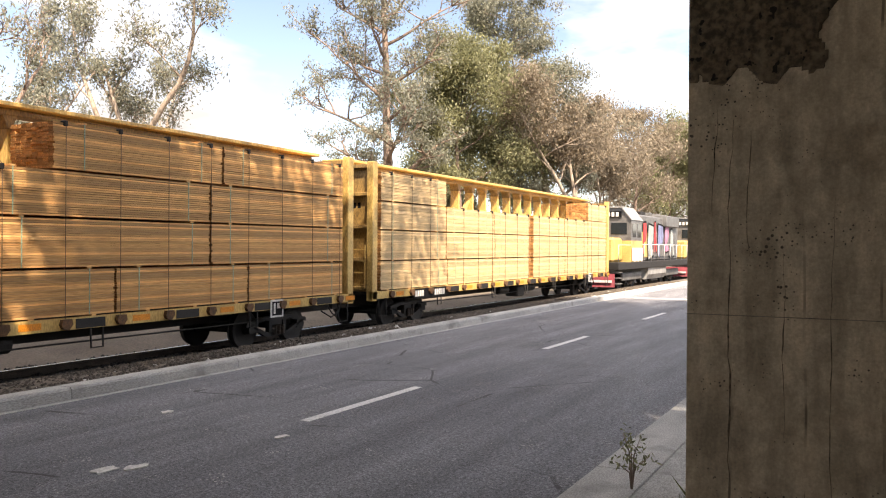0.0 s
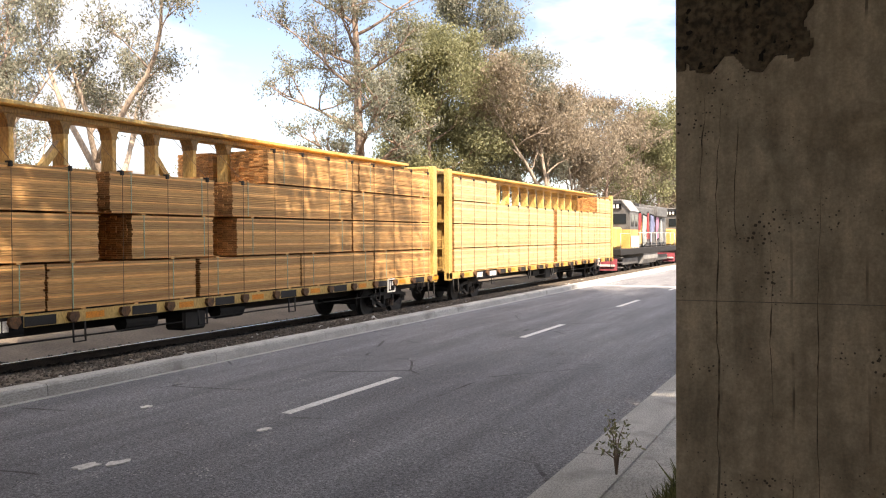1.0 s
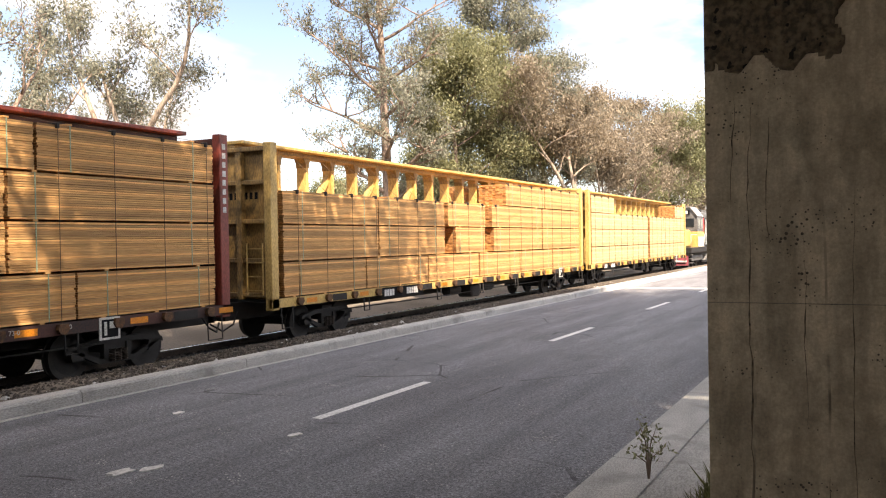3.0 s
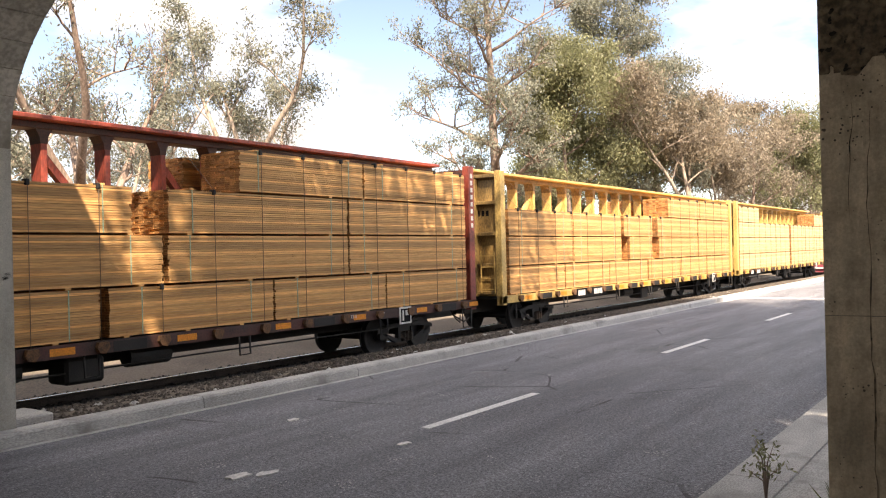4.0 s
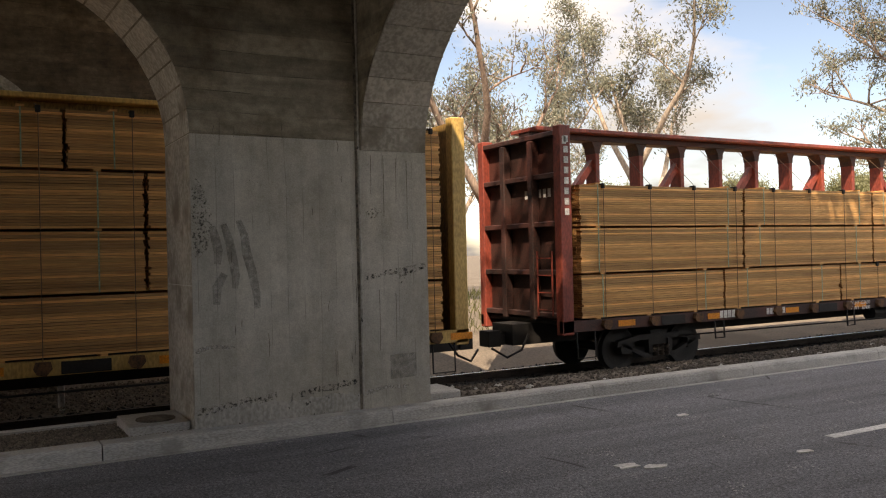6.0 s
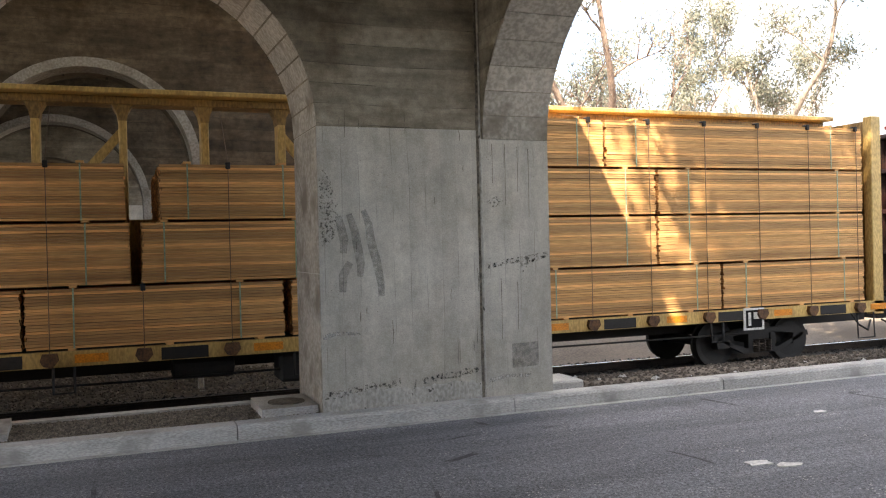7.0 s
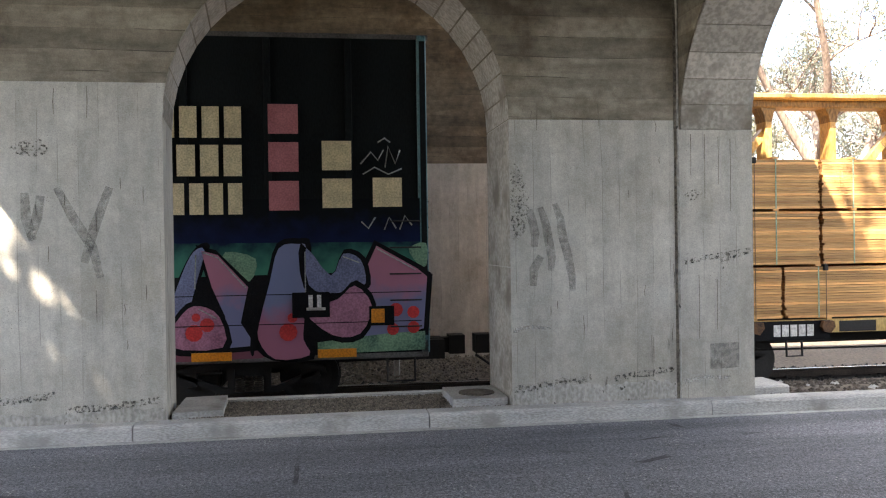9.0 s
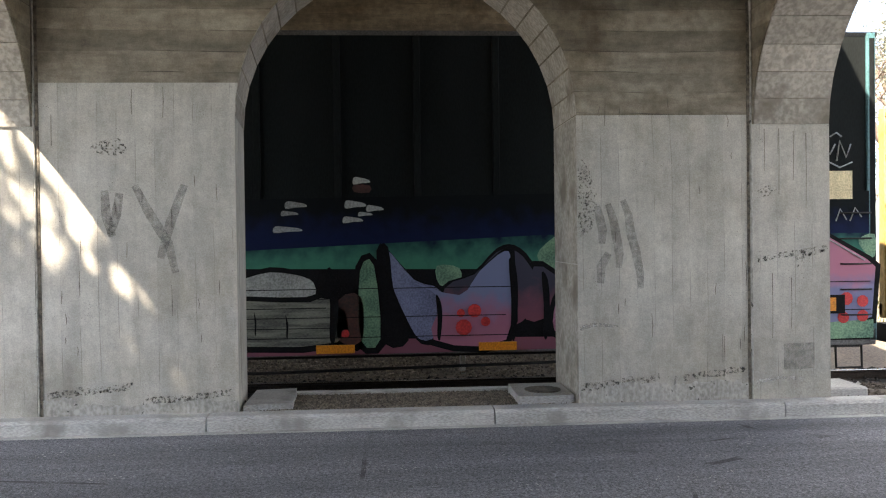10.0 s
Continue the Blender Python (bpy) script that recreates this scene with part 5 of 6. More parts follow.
    # pale strokes along the tops
    for pts in ([(4.19, 2.46), (3.72, 2.13)], [(3.15, 2.31), (2.95, 2.23), (2.57, 1.80)], [(0.72, 2.33), (0.16, 2.01)], [(1.20, 2.22), (0.97, 2.13)], [(4.60, 1.69), (4.40, 1.50)], [(3.22, 1.52), (2.98, 1.38)],
                [(1.74, 2.30), (1.74, 1.5)], [(3.25, 2.28), (3.27, 1.8)]):
        put("graffiti_glint", tube("graffiti_glint", [(L - a - 0.02, -1.462, b) for a, b in pts], [0.012] * len(pts), SILVER, 4), c, "pale sprayed highlight")
    decal(c, "graffiti_outline", [(L - 7.47, 2.25), (L - 7.30, 2.30), (L - 7.22, 1.6), (L - 7.02, 0.95), (L - 7.36, 0.90), (L - 7.42, 1.6)], 4, INK, "black sprayed stroke", 3)
    for a, b, w0, h0 in ((8.61, 2.92, 0.15, 0.05), (8.70, 2.80, 0.12, 0.035), (8.73, 2.57, 0.20, 0.045), (7.76, 2.92, 0.15, 0.055), (7.48, 2.86, 0.12, 0.045), (7.80, 2.70, 0.14, 0.045), (7.62, 2.78, 0.10, 0.03), (7.67, 3.26, 0.12, 0.05)):
        decal(c, "sprayed_tag", [(L - a - w0, b - h0), (L - a - w0 * 0.9, b + h0), (L - a, b + h0 * 0.8), (L - a + w0 * 0.8, b + h0 * 0.3), (L - a + w0, b - h0 * 0.5), (L - a, b - h0 * 0.7)], 2, SILVER, "pale sprayed patch", 3)
    decal(c, "sprayed_tag", [(L - 7.78, 3.10), (L - 7.78, 3.20), (L - 7.55, 3.19), (L - 7.56, 3.09)], 2, SILL_RED, "dull red sprayed patch", 2)
    dots = [(4.60, 1.41, 0.08), (4.47, 1.32, 0.08), (4.62, 1.19, 0.13), (3.28, 1.40, 0.06), (3.13, 1.29, 0.10), (3.31, 1.18, 0.12), (6.06, 1.36, 0.10), (6.26, 1.33, 0.06), (6.22, 1.12, 0.12),
            (0.47, 1.44, 0.10), (0.52, 1.16, 0.09), (0.22, 1.40, 0.09), (0.22, 1.18, 0.09), (2.01, 1.16, 0.13), (1.95, 1.36, 0.07), (5.90, 1.20, 0.07), (7.93, 1.06, 0.06)]
    for z, x0, x1 in ((1.69, 0.1, 4.2), (1.27, 0.1, 3.6), (1.70, 5.5, 9.8), (1.29, 5.6, 9.8), (1.00, 5.2, 9.8), (1.56, 8.1, 9.8), (1.43, 8.2, 9.8), (1.14, 8.1, 9.8)):
        put("panel_seam", boxes("panel_seam", [(L - x1, L - x0, -1.4705, -1.4685, z, z + 0.012)], INK), c, "dark seam between side panels")
    for x0, w0, z0, z1 in ((5.45, 0.10, 0.95, 2.1), (8.06, 0.12, 0.95, 2.0), (6.55, 0.07, 0.95, 1.6), (4.98, 0.09, 0.95, 1.9), (2.48, 0.08, 0.85, 1.5), (8.75, 0.03, 1.0, 1.35), (9.2, 0.025, 1.05, 1.4)):
        decal(c, "paint_run", [(L - x0 - w0, z1), (L - x0, z1 - 0.1), (L - x0 + w0 * 0.3, (z0 + z1) / 2), (L - x0 - w0 * 0.2, z0), (L - x0 - w0 * 0.8, z0 + 0.05), (L - x0 - w0 * 0.7, (z0 + z1) / 2)], 5.4, INK, "black paint run", 3)
    for a, b, r0 in dots:
        decal(c, "graffiti_dot", [(L - a + r0 * math.cos(k * math.pi / 5), b + r0 * math.sin(k * math.pi / 5)) for k in range(10)], 5, SCARLET, "red sprayed dot", 1)
    decal(c, "spray_paint", [(L - 10.0, 0.76), (L - 10.0, 0.95), (L - 7, 0.97), (L - 4, 0.95), (L - 2.4, 0.94), (L - 2.4, 0.80), (L - 5, 0.78)], 1.1, SMOKE, "pinkish grey sprayed band", 2)
    decal(c, "graffiti_fill", [(L - 1.6, 0.83), (L - 1.6, 1.0), (L - 0.6, 1.1), (L - 0.05, 1.12), (L - 0.05, 0.85)], 3, MINT, "pale green sprayed patch", 1)
    for pts in ([(-0.95, 3.55), (-0.80, 3.72), (-0.70, 3.60), (-0.62, 3.75)], [(-0.60, 3.50), (-0.55, 3.80), (-0.45, 3.55), (-0.38, 3.75)], [(-0.92, 3.40), (-0.75, 3.50), (-0.55, 3.40), (-0.36, 3.48)],
                [(-0.70, 3.86), (-0.60, 3.92), (-0.52, 3.86)], [(-0.95, 2.72), (-0.85, 2.62), (-0.75, 2.78)], [(-0.62, 2.60), (-0.55, 2.78), (-0.45, 2.62)], [(-0.40, 2.60), (-0.32, 2.80), (-0.22, 2.66)]):
        put("sprayed_tag", tube("sprayed_tag", [(L + a, -1.447, b) for a, b in pts], [0.013] * len(pts), SILVER, 4), c, "thin pale sprayed scribble")
    put("placard", boxes("placard", [(L - 0.86, L - 0.50, -1.478, -1.474, 1.22, 1.50)], INK), c)
    put("placard_mark", boxes("placard_mark", [(L - 0.83, L - 0.64, -1.482, -1.478, 1.26, 1.46)], ORANGE), c, "amber data plate")
    put("placard", boxes("placard", [(L - 1.95, L - 1.42, -1.478, -1.474, 1.36, 1.72)], INK), c)
    put("placard_mark", boxes("placard_mark", [(L - 1.75, L - 1.48, -1.482, -1.478, 1.46, 1.50), (L - 1.72, L - 1.66, -1.482, -1.478, 1.46, 1.68), (L - 1.60, L - 1.54, -1.482, -1.478, 1.46, 1.68)], WHITE), c)
    put("centre_sill", boxes("centre_sill", [(-0.4, L + 0.4, -0.3, 0.3, 0.55, 0.85)], BLACK), c)
    for x, s in ((0, 1), (L, -1)):
        put("coupler", boxes("coupler", [sorted_pair(x, x - s * 0.62) + (-0.10, 0.10, 0.62, 0.86), sorted_pair(x - s * 0.5, x - s * 0.75) + (-0.17, 0.17, 0.60, 0.90)], BLACK), c)
        for z in np.arange(1.1, 3.2, 0.38):
            put("rung", boxes("rung", [sorted_pair(x - s * 0.06, x - s * 0.04) + (-1.2, -0.75, z, z + 0.02)], BLACK), c)
    for z in np.arange(1.2, 3.0, 0.38):
        put("grab_iron", tube("grab_iron", [(L - 0.55, -1.43, z), (L - 0.55, -1.50, z), (L - 0.1, -1.50, z), (L - 0.1, -1.43, z)], [0.012] * 4, BLACK, 5), c)
    put("brake_rod", tube("brake_rod", [(3.0, -1.0, 0.55), (L / 2, -1.05, 0.45), (L - 3.0, -1.0, 0.55)], [0.025] * 3, BLACK, 6), c)
    put("stirrup", tube("stirrup", [(L - 0.6, -1.38, 0.8), (L - 0.6, -1.40, 0.4), (L - 0.2, -1.40, 0.4), (L - 0.2, -1.38, 0.8)], [0.02] * 4, BLACK, 5), c)
    for x in (2.6, L - 2.6):
        truck(c, x)
    rolling(c, u0)
    return c


boxcar(-55.0, 18.4)


# ---------------------------------------------------------------- locomotives
def locomotive(u0):
    e = thing("locomotive", "yellow and grey diesel locomotive covered in graffiti", "locomotive", "locomotives of the train")
    L = 18.6
    put("underframe", chamfered("underframe", 0, L, -1.5, 1.5, 1.15, 1.55, BLACK, 0.03), e)
    put("long_hood", chamfered("long_hood", 5.1, L - 1.2, -0.95, 0.95, 1.55, 4.35, GREYPAINT, 0.08), e, "grey engine hood with doors")
    for k in range(14):
        x = 5.4 + k * 0.82
        put("hood_door", chamfered("hood_door", x, x + 0.72, -0.985, -0.94, 1.75, 3.3, YELLOW if k < 4 else GREYPAINT, 0.015), e)
    put("radiator", chamfered("radiator", L - 6.0, L - 2.0, -1.2, 1.2, 3.75, 4.5, GREYPAINT, 0.05), e, "flared radiator")
    put("exhaust", chamfered("exhaust", 9.0, 10.2, -0.4, 0.4, 4.35, 4.65, BLACK, 0.04), e)
    for x in (11.0, 13.3, 15.2):
        put("roof_fan", lathe_fan(x), e)
    cab = put("cab", prism("cab", [(-1.45, 2.75), (1.45, 2.75), (1.45, 3.9), (0.9, 4.6), (-0.9, 4.6), (-1.45, 3.9)], 2.7, 5.1, 0, GREYPAINT), e, "grey cab")
    put("cab_side", boxes("cab_side", [(2.7, 5.1, -1.45, 1.45, 1.55, 2.749)], YELLOW), cab, "yellow lower cab")
    put("cab_roof", prism("cab_roof", [(-1.5, 3.92), (-0.93, 4.66), (0.93, 4.66), (1.5, 3.92), (1.46, 3.9), (0.9, 4.6), (-0.9, 4.6), (-1.46, 3.9)], 2.6, 5.2, 0, ROOFPAINT), cab)
    for x in (3.0, 4.05):
        put("cab_window", boxes("cab_window", [(x, x + 0.75, -1.462, -1.452, 2.95, 3.7)], GLASS_DARK), cab, "dark side window")
    for y in (-1.2, 0.3):
        put("cab_window", boxes("cab_window", [(2.67, 2.70, y, y + 0.9, 3.1, 3.75)], GLASS_DARK), cab)
    put("number_board", boxes("number_board", [(2.6, 2.7, -0.9, 0.9, 4.05, 4.4)], INK), cab)
    put("number_bars", boxes("number_bars", [(2.59, 2.60, -0.75 + 0.25 * i, -0.6 + 0.25 * i, 4.1, 4.34) for i in range(3)], WHITE), cab)
    put("nose", chamfered("nose", 0.9, 2.7, -0.95, 0.95, 1.55, 2.9, YELLOW, 0.12), e, "short yellow nose")
    put("pilot", prism("pilot", [(-0.25, 0.25), (0.15, 0.25), (0.15, 0.95), (0.0, 0.95), (-0.10, 0.6)], -1.25, 1.25, 1, CRIMSON), e, "faded crimson snow plough")
    put("pilot_band", boxes("pilot_band", [(-0.3, -0.22, -1.2, 1.2, 0.5, 0.62)], WHITE), e)
    tank = [(-1.25, 0.45), (-1.4, 0.75), (-1.4, 1.15), (1.4, 1.15), (1.4, 0.75), (1.25, 0.45)]
    put("fuel_tank", prism("fuel_tank", tank, 6.9, 11.7, 0, ROOFPAINT), e, "silver fuel tank")
    put("air_reservoir", tube("air_reservoir", [(7.2, -1.35, 1.22), (11.4, -1.35, 1.22)], [0.14, 0.14], ROOFPAINT, 12), e)
    for x in (4.0, 14.4):
        truck(e, x, (-1.5, 0.0, 1.5))
        put("side_frame", chamfered("side_frame", x - 2.1, x + 2.1, -1.2, -1.05, 0.5, 0.95, GREYPAINT, 0.05), e)
    for y in (-1.45, 1.45):
        rail = [(0.15, y, 1.55), (0.15, y, 2.5), (2.6, y, 2.5)]
        put("handrail", tube("handrail", rail, [0.02] * 3, WHITE, 5), e, "white handrail")
        put("handrail", tube("handrail", [(5.2, y, 2.55), (L - 0.2, y, 2.55), (L - 0.2, y, 1.55)], [0.02] * 3, WHITE, 5), e, "white handrail")
        for x in np.arange(5.6, L, 1.8):
            put("stanchion", tube("stanchion", [(x, y, 1.55), (x, y, 2.55)], [0.018] * 2, WHITE, 5), e)
    put("steps", boxes("steps", [(0.1, 0.75, -1.5, -1.2, z, z + 0.05) for z in (0.4, 0.7, 1.0)], GREYPAINT), e)
    r3 = random.Random(4)
    y0 = -1.0
    for k, (x, z, w, h, mat) in enumerate(((5.6, 1.8, 1.4, 1.6, SILVER), (7.1, 1.9, 0.9, 2.0, SCARLET), (8.3, 1.7, 1.5, 2.1, SILVER), (9.9, 2.1, 0.8, 1.9, SCARLET), (11.0, 1.8, 1.6, 2.0, LILAC),
                                           (12.9, 2.0, 1.3, 1.8, MAUVE), (14.4, 1.8, 1.5, 1.9, SILVER))):
        form = (((0, 0), (0.3, 0), (0.42, 0.35), (0.6, 0.35), (0.72, 0), (1, 0.05), (0.66, 1), (0.34, 0.96)), ((0, 0.05), (0.28, 0), (0.3, 0.4), (0.8, 0.42), (1, 0.7), (0.85, 0.98), (0.1, 1)),
                ((0.1, 0), (0.9, 0.06), (0.95, 0.26), (0.4, 0.3), (0.9, 0.55), (0.95, 0.95), (0.1, 1), (0, 0.5)))[k % 3]
        pts = [(x + w * (a + r3.uniform(-0.05, 0.05)), z + h * (b + r3.uniform(-0.04, 0.04))) for a, b in form]
        for grow, mat2, deep in ((1.12, INK, 0.0), (1.0, mat, 0.003)):
            big = [(x + w / 2 + (a - x - w / 2) * grow, z + h / 2 + (b - z - h / 2) * grow) for a, b in pts]
            yy = y0 - 0.012 * (k % 3) - 0.004 - deep
            put("graffiti_fill", prism("graffiti_fill", big, yy - 0.002, yy, 1, mat2), e, "sprayed graffiti shape")
    put("graffiti_panel", boxes("graffiti_panel", [(2.75 + 0.4 * i, 3.07 + 0.4 * i, -1.51, -1.50, 1.62 - 0.05 * (i % 2), 2.35) for i in range(6)], WHITE), e, "white sprayed block marks")
    rolling(e, u0)
    return e


def lathe_fan(x):
    return mesh_from("roof_fan", *tube("roof_fan", [(x, 0, 4.35), (x, 0, 4.62)], [0.6, 0.6], None, 16), GREYPAINT)


locomotive(44.2)
locomotive(63.6)

# ---------------------------------------------------------------- trees and weeds
def leaf_cloud(name, centres, radii, per, size, mat, seed, droop=0.5, flat=0.75):
    """Small slender leaves scattered in clumps."""
    r = np.random.RandomState(seed)
    centres, radii = np.asarray(centres), np.asarray(radii)
    n = len(centres) * per
    c, rad = np.repeat(centres, per, 0), np.repeat(radii, per)
    pos = c + r.normal(size=(n, 3)) * (rad * 0.62)[:, None] * np.array([1, 1, flat])
    along = r.normal(size=(n, 3)) + np.array([0, 0, -droop * 2])
    along /= np.linalg.norm(along, axis=1)[:, None]
    side = np.cross(along, r.normal(size=(n, 3)))
    side /= np.linalg.norm(side, axis=1)[:, None] + 1e-9
    s = size * r.uniform(0.6, 1.4, n)[:, None]
    v = np.stack([pos - along * s, pos + side * s * 0.36, pos + along * s, pos - side * s * 0.36], 1).reshape(-1, 3)
    f = np.arange(4 * n).reshape(-1, 4)
    return mesh_from(name, v.tolist(), f.tolist(), mat)


def tree(x, y, base, height, spread, leaves, bark, seed, clump=1.0, per=70, size=0.16, fork=0.45, lean=(0, 0), low=0.3, label="", trunk_r=None, limbs=11, density=1.0,
         wander=0.07, leaders=1, forks=(4, 3), flat=0.75):
    """A trunk, or several leaders from one foot, with limbs that fork twice, and leaves in clumps along their ends."""
    r = random.Random(seed)
    t = thing("tree", label or "tall eucalyptus with a sparse grey-green crown", "tree", "trees behind the track", at=(x, y, base))
    verts, faces, tips = [], [], []

    def add(pts, rad, sides):
        v, f = tube("", pts, rad, None, sides)
        o = len(verts)
        verts.extend(v)
        faces.extend([tuple(i + o for i in q) for q in f])

    def limb(p, d, length, radius, level):
        pts, rad, steps = [p], [radius], 5
        for k in range(steps):
            d = (d + Vector((r.uniform(-0.3, 0.3), r.uniform(-0.3, 0.3), r.uniform(-0.12, 0.2 if level else 0.14)))).normalized()
            p = p + d * length / steps
            pts.append(p)
            rad.append(max(0.012, radius * (1 - 0.72 * (k + 1) / steps)))
        add(pts, rad, 6 if level == 0 else 4)
        if level == 2:
            tips.extend((pts[-1], pts[4], pts[3]))
            return
        for k in range(forks[1] if level else forks[0]):
            q = pts[r.choice((2, 3, 4, 5))]
            e = (d * 0.6 + Vector((r.uniform(-1, 1), r.uniform(-1, 1), r.uniform(-0.3, 0.7)))).normalized()
            limb(q, e, length * r.uniform(0.38, 0.65), radius * 0.48, level + 1)
        tips.append(pts[-1])

    def stem(p, d, length, r0, count, lowest):
        pts, rad = [p], [r0 * (1.3 if p.z < 0 else 1)]
        for k in range(9):
            d = (d + Vector((r.uniform(-wander, wander), r.uniform(-wander, wander), 0.05))).normalized()
            p = p + d * (length / 9)
            pts.append(p)
            rad.append(r0 * (1 - 0.82 * (k + 1) / 9))
        add(pts, rad, 9)
        for k in range(count):
            h = lowest + (1 - lowest) * (k + r.random() * 0.6) / count
            i = min(8, int(h * 9))
            q = pts[i].lerp(pts[i + 1], h * 9 - i)
            a = k * 2.4 + r.uniform(-0.5, 0.5)
            reach = spread * (1.05 - 0.55 * abs(h - 0.55) / 0.55) * r.uniform(0.65, 1.15)
            limb(q, Vector((math.cos(a), math.sin(a), fork + 0.5 * h)), reach, r0 * (0.44 - 0.22 * h), 0)
        tips.append(pts[-1])
        return pts

    tr = trunk_r or height * 0.018
    up = Vector((lean[0], lean[1], 1)).normalized()
    if leaders == 1:
        stem(Vector((0, 0, -0.3)), up, height * 0.92, tr, limbs, low)
    else:
        foot = stem(Vector((0, 0, -0.3)), up, height * 0.62, tr, 3, 0.6)
        for k in range(leaders):
            a = k * 6.28 / leaders + r.uniform(-0.6, 0.6)
            stem(foot[3 + k % 3], Vector((0.6 * math.cos(a), 0.6 * math.sin(a), 0.8)), height * r.uniform(0.5, 0.68), tr * 0.62, max(3, limbs // leaders), 0.3)
    put("trunk", mesh_from("trunk", verts, faces, bark, smooth=True), t)
    tips = [q for q in tips if r.random() < density]
    put("crown", leaf_cloud("crown", [tuple(q) for q in tips], [clump * r.uniform(0.5, 1.15) for q in tips], per, size, leaves, seed, flat=flat), t)
    return t


def at_bearing(deg, dist):
    return dist * math.sin(radians(deg)), dist * math.cos(radians(deg))


WOOD = [  # bearing, distance, height, spread, leaves, bark, clump, leaves a clump, density, label
    (59.2, 52, 25, 6.8, LEAF_GREY, BARK_DARK, 0.85, 55, 0.9, "tall straight eucalyptus with open grey-green tiers"),
    (64.3, 58, 16.0, 4.6, LEAF_OLIVE, BARK_DARK, 1.15, 90, 1.0, "dense rounded olive-green tree"),
    (62.0, 70, 8.0, 4.0, LEAF_OLIVE, BARK_DARK, 1.1, 45, 1.0, "low dense olive-green tree"),
    (66.8, 62, 15.0, 4.4, LEAF_OLIVE, BARK, 1.05, 60, 0.9, "eucalyptus with russet and olive leaves"),
    (70.6, 64, 21.0, 6.0, LEAF_GREY, BARK, 1.05, 100, 1.0, "tall pale eucalyptus with airy top"),
    (72.0, 60, 16.5, 5.0, LEAF_DRY, BARK, 1.1, 60, 0.95, "pale-trunked eucalyptus with russet leaves"),
    (73.4, 74, 13.5, 5.4, LEAF_DRY, BARK, 1.2, 60, 1.0, "broad eucalyptus with dry russet leaves"),
    (75.6, 86, 15.0, 5.5, LEAF_DRY, BARK_DARK, 1.1, 44, 1.0, "rounded olive tree beside the line"),
    (77.4, 100, 14.5, 6.5, LEAF_OLIVE, BARK_DARK, 1.3, 50, 1.0, "rounded olive tree beside the line"),
    (78.8, 120, 15.0, 8.0, LEAF_DRY, BARK_DARK, 1.5, 50, 1.0, "distant brownish tree beside the line"),
    (80.4, 140, 16.0, 9.0, LEAF_OLIVE, BARK_DARK, 1.7, 50, 1.0, "distant olive tree beside the line"),
    (43.6, 44, 17.5, 4.0, LEAF_GREY, BARK, 0.75, 44, 0.9, "slender eucalyptus with a twisted pale trunk"),
    (38.3, 58, 12.5, 3.4, LEAF_GREY, BARK, 0.7, 24, 0.7, "thin bare-looking eucalyptus with sparse leaves"),
    (35.6, 44, 15.0, 2.6, LEAF_GREY, BARK, 0.7, 30, 0.8, "slim eucalyptus with upright branches"),
    (34.2, 40, 13.0, 2.4, LEAF_GREY, BARK, 0.65, 26, 0.8, "slim eucalyptus with upright branches"),
    (32.7, 30, 15.0, 3.8, LEAF_GREY, BARK_DARK, 0.75, 30, 0.7, "forked eucalyptus with a dark leaning trunk"),
    (30.0, 36, 12.0, 2.4, LEAF_GREY, BARK, 0.65, 28, 0.8, "slim eucalyptus with peeling bark"),
    (26.5, 38, 14.0, 3.0, LEAF_GREY, BARK, 0.7, 28, 0.8, "slim eucalyptus with peeling bark"),
    (49.0, 90, 7.0, 4.0, LEAF_OLIVE, BARK_DARK, 1.1, 45, 1.0, "low bushy olive tree far behind the track"),
    (56.0, 95, 7.0, 4.5, LEAF_OLIVE, BARK_DARK, 1.1, 45, 1.0, "low bushy olive tree far behind the track"),
    (41.0, 90, 6.5, 4.0, LEAF_OLIVE, BARK_DARK, 1.1, 45, 1.0, "low bushy olive tree far behind the track"),
]
for k, (deg, dist, h, sp, lf, bk, cl, per, den, lab) in enumerate(WOOD):
    x, y = at_bearing(deg, dist)
    twisted = 11 <= k <= 17
    dense = lf is LEAF_OLIVE
    tree(x, y, section_z(y), h, sp * (0.62 if twisted else 0.72 if k == 0 else 0.85), lf, bk, 20 + k, cl * (0.8 if dense else 0.66), int(per * (0.8 if dense else 0.42)), 0.045 + 0.0011 * dist, label=lab, density=den * (0.6 if twisted else 1.0),
         lean=(0.10, 0) if k == 15 else (0, 0), fork=0.3 if k == 0 else 0.95 if twisted else 0.5, limbs=24 if k == 0 else 17 if k in (4, 11) else 13, low=0.18 if k in (0, 4) else 0.28,
         wander=0.17 if twisted else 0.04 if k == 0 else 0.10, leaders=3 if k in (11, 12, 15, 17) else 2 if k in (5, 6, 14, 16) else 1, forks=(6, 4), flat=1.15 if dense else 1.3 if twisted else 0.8,
         trunk_r=h * (0.019 if k == 15 else 0.016))
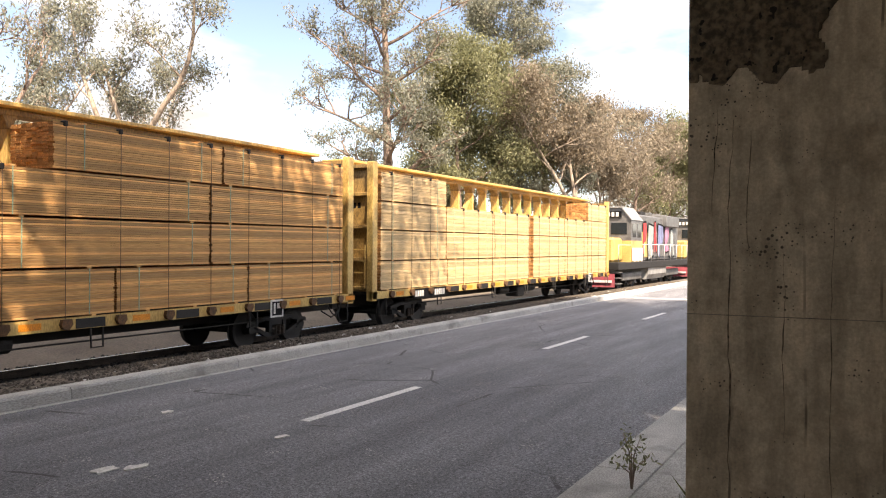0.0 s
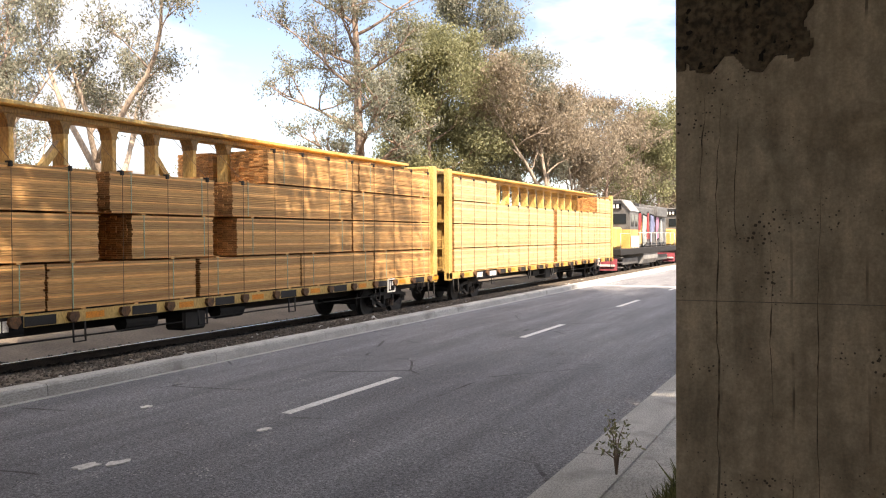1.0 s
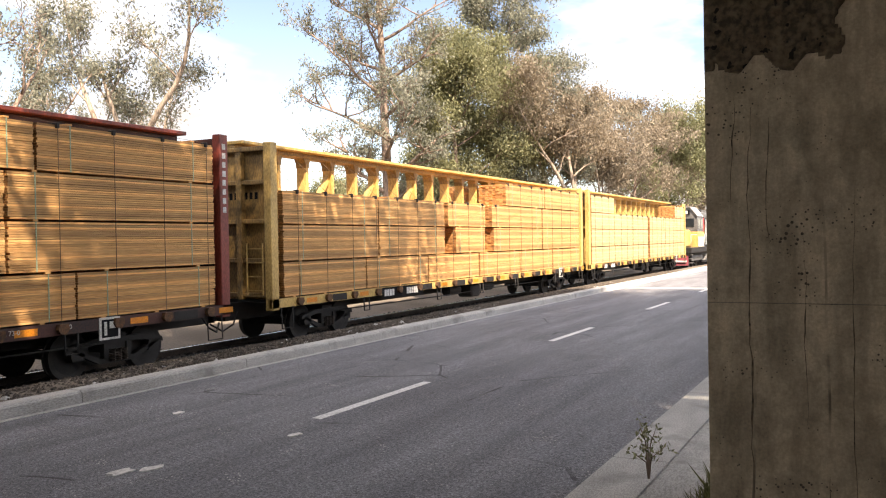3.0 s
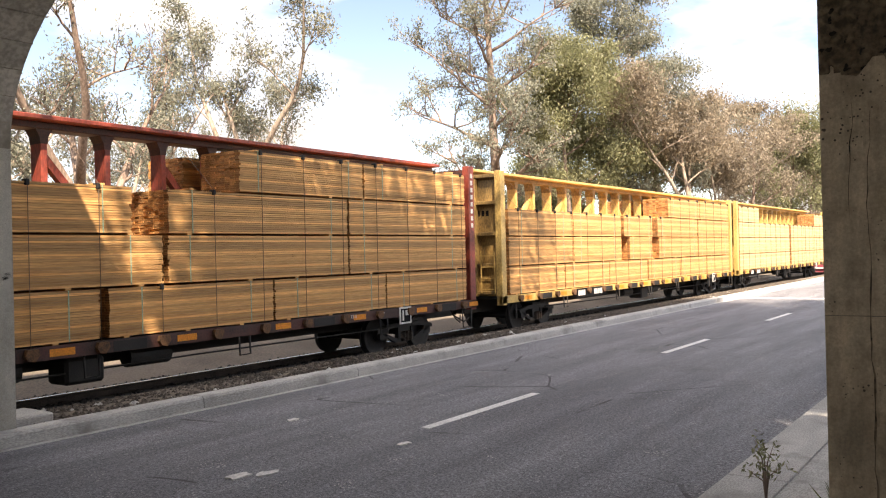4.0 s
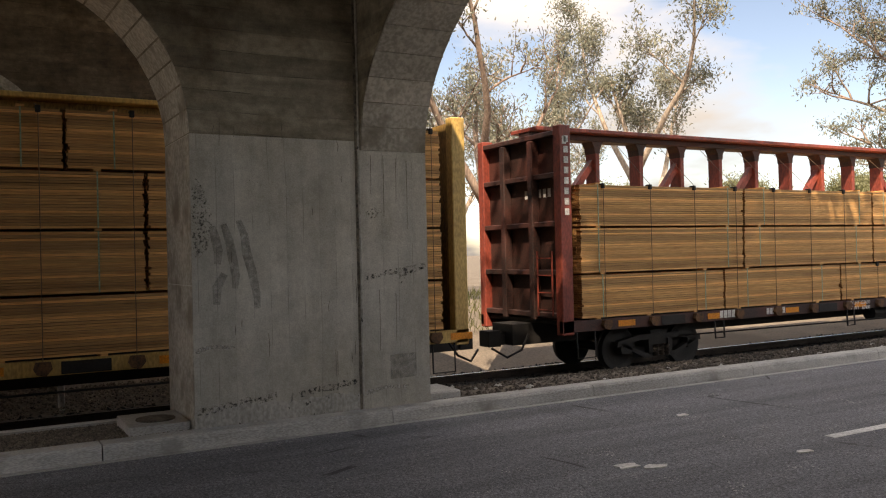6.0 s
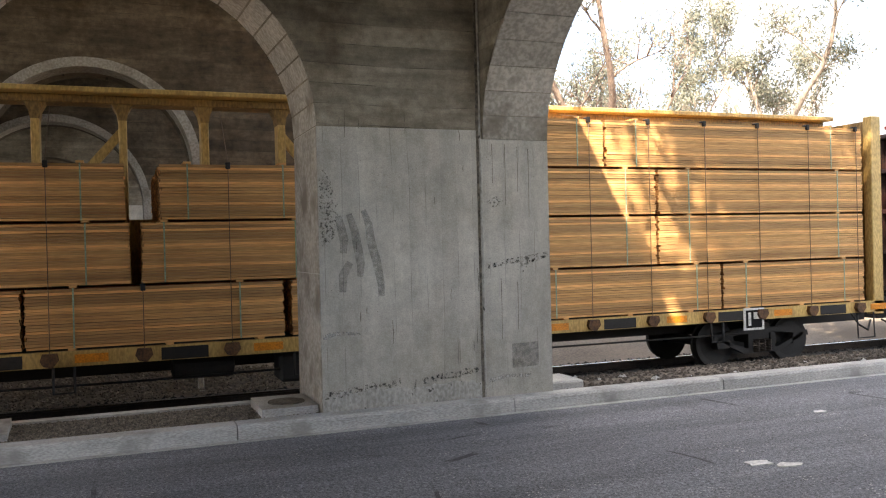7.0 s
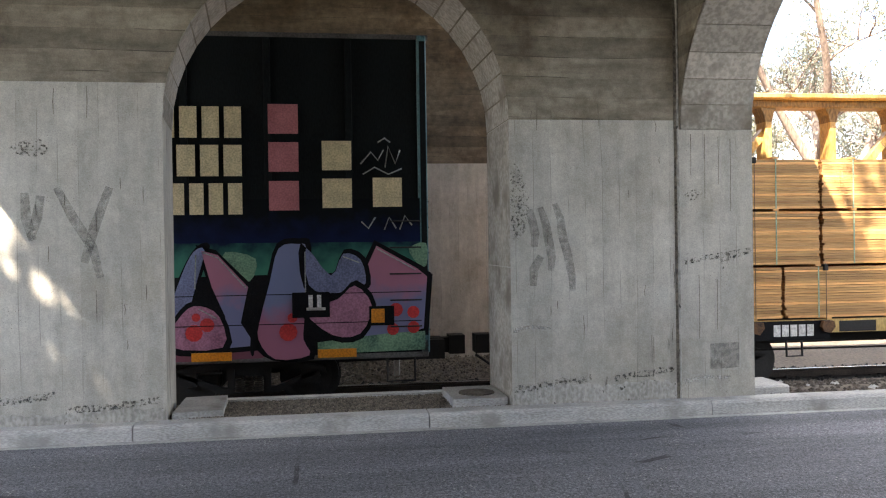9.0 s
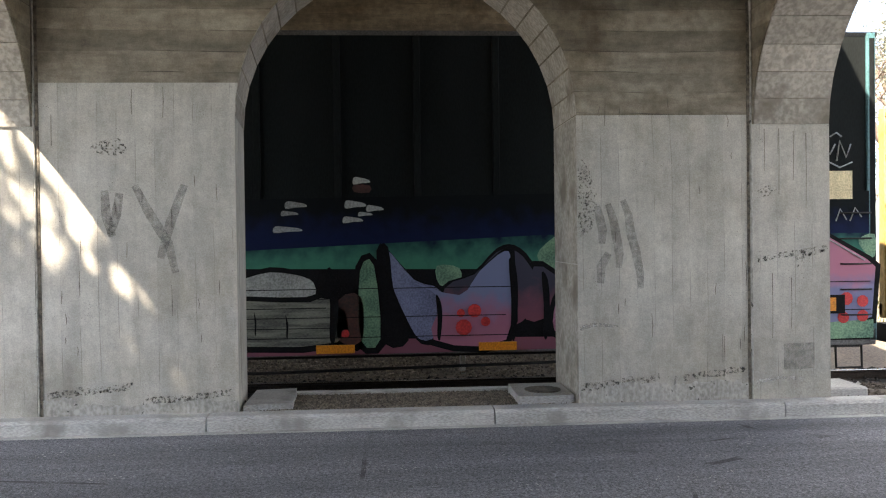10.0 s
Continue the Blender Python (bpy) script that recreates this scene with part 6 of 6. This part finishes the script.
# unseen trees placed to shade road and train; the last two block western sky
for k, (x, y, h, sp, over) in enumerate(((5.9, 0.2, 14.0, 8.3, 0.22), (10.4, -0.2, 13.5, 5.6, 0.18), (-9.5, -0.6, 9.6, 5.0, 0.0), (-10.6, 0.9, 10.9, 2.6, 0.2), (5.5, -2.9, 14.0, 6.0, 0.0), (9.5, -2.7, 14.0, 6.0, 0.0), (13.5, -2.9, 14.0, 6.0, 0.0), (18.5, -3.6, 12.0, 5.5, 0.0), (-20.5, 9.9, 11.0, 4.5, 0.0), (-21.0, 20.0, 12.0, 5.5, 0.0))):
    tree(x, y, 0.1, h, sp, LEAF_GREY, BARK, 90 + k, 1.5, 110 if k < 2 else 170 if k < 4 else 115, 0.16, label="unseen spreading eucalyptus placed for its shade", low=0.66, limbs=10, lean=(0, over))
# Bank out of view, added to hold skylight off the shaded surfaces.
thing("embankment", "unseen earth bank added behind the near kerb to cut skylight", "bank", kind="structure",
      me=prism("embankment", [(-9, 0.05), (-13, 4.5), (-30, 6.0), (-60, 6.0), (-60, 0.05)], -120, 200, 0, GROUND))


def weeds(name, label, n, xr, yr, height, mat, seed):
    r = np.random.RandomState(seed)
    x, y = r.uniform(*xr, n), r.uniform(*yr, n)
    z = np.array([section_z(b) for b in y])
    h, a = height * r.uniform(0.4, 1.2, n), r.uniform(0, 6.28, n)
    w = 0.012 + 0.02 * height
    dx, dy = np.cos(a) * w, np.sin(a) * w
    lean = r.normal(size=(n, 2)) * height * 0.3
    v = np.stack([np.stack([x - dx, y - dy, z], -1), np.stack([x + dx, y + dy, z], -1), np.stack([x + lean[:, 0], y + lean[:, 1], z + h], -1)], 1).reshape(-1, 3)
    return thing(name, label, "grass", kind="stuff", me=mesh_from(name, v.tolist(), np.arange(3 * n).reshape(-1, 3).tolist(), mat))


weeds("grass", "tufts of green-brown grass at the foot of the pier", 5200, (4.6, 8.5), (0.45, 1.10), 0.17, GRASS, 1)
weeds("dry_grass", "sunlit dry grass beyond the track", 16000, (4, 60), (19, 34), 0.35, GRASS, 2)


def weed_plant(x, y):
    p = thing("weed", "dark spindly weed with small leaves beside the kerb", "weed", at=(x, y, 0.12))
    tips = []
    for k in range(7):
        a = k * 2.4
        pts = [Vector((0, 0, 0)), Vector((0.02 * math.cos(a), 0.02 * math.sin(a), 0.12 + 0.03 * k)), Vector(((0.05 + 0.015 * (7 - k)) * math.cos(a), (0.05 + 0.015 * (7 - k)) * math.sin(a), 0.20 + 0.038 * k))]
        put("stem", tube("stem", pts, [0.006, 0.005, 0.002], BARK_DARK, 4), p)
        tips += [pts[2], (pts[1] + pts[2]) / 2]
    put("leaves", leaf_cloud("leaves", [tuple(q) for q in tips], [0.05] * len(tips), 10, 0.022, LEAF_OLIVE, 5), p)


weed_plant(6.05, 1.53)


# ---------------------------------------------------------------- what moves
def motions():
    for ob, (x, y, z) in MOVING:
        walk(ob, [(t, pose(x + s, y, z)) for t, s in TRAVEL])
    times, went = [t for t, s in TRAVEL], [s for t, s in TRAVEL]
    steps = [k / 15 for k in range(151)]
    turns = [math.degrees(float(np.interp(t, times, went)) / WR) for t in steps]
    for w, a in WHEELS:
        walk(w, [(t, pose(a, 0, WR, 0, deg, 0)) for t, deg in zip(steps, turns)])


motions()
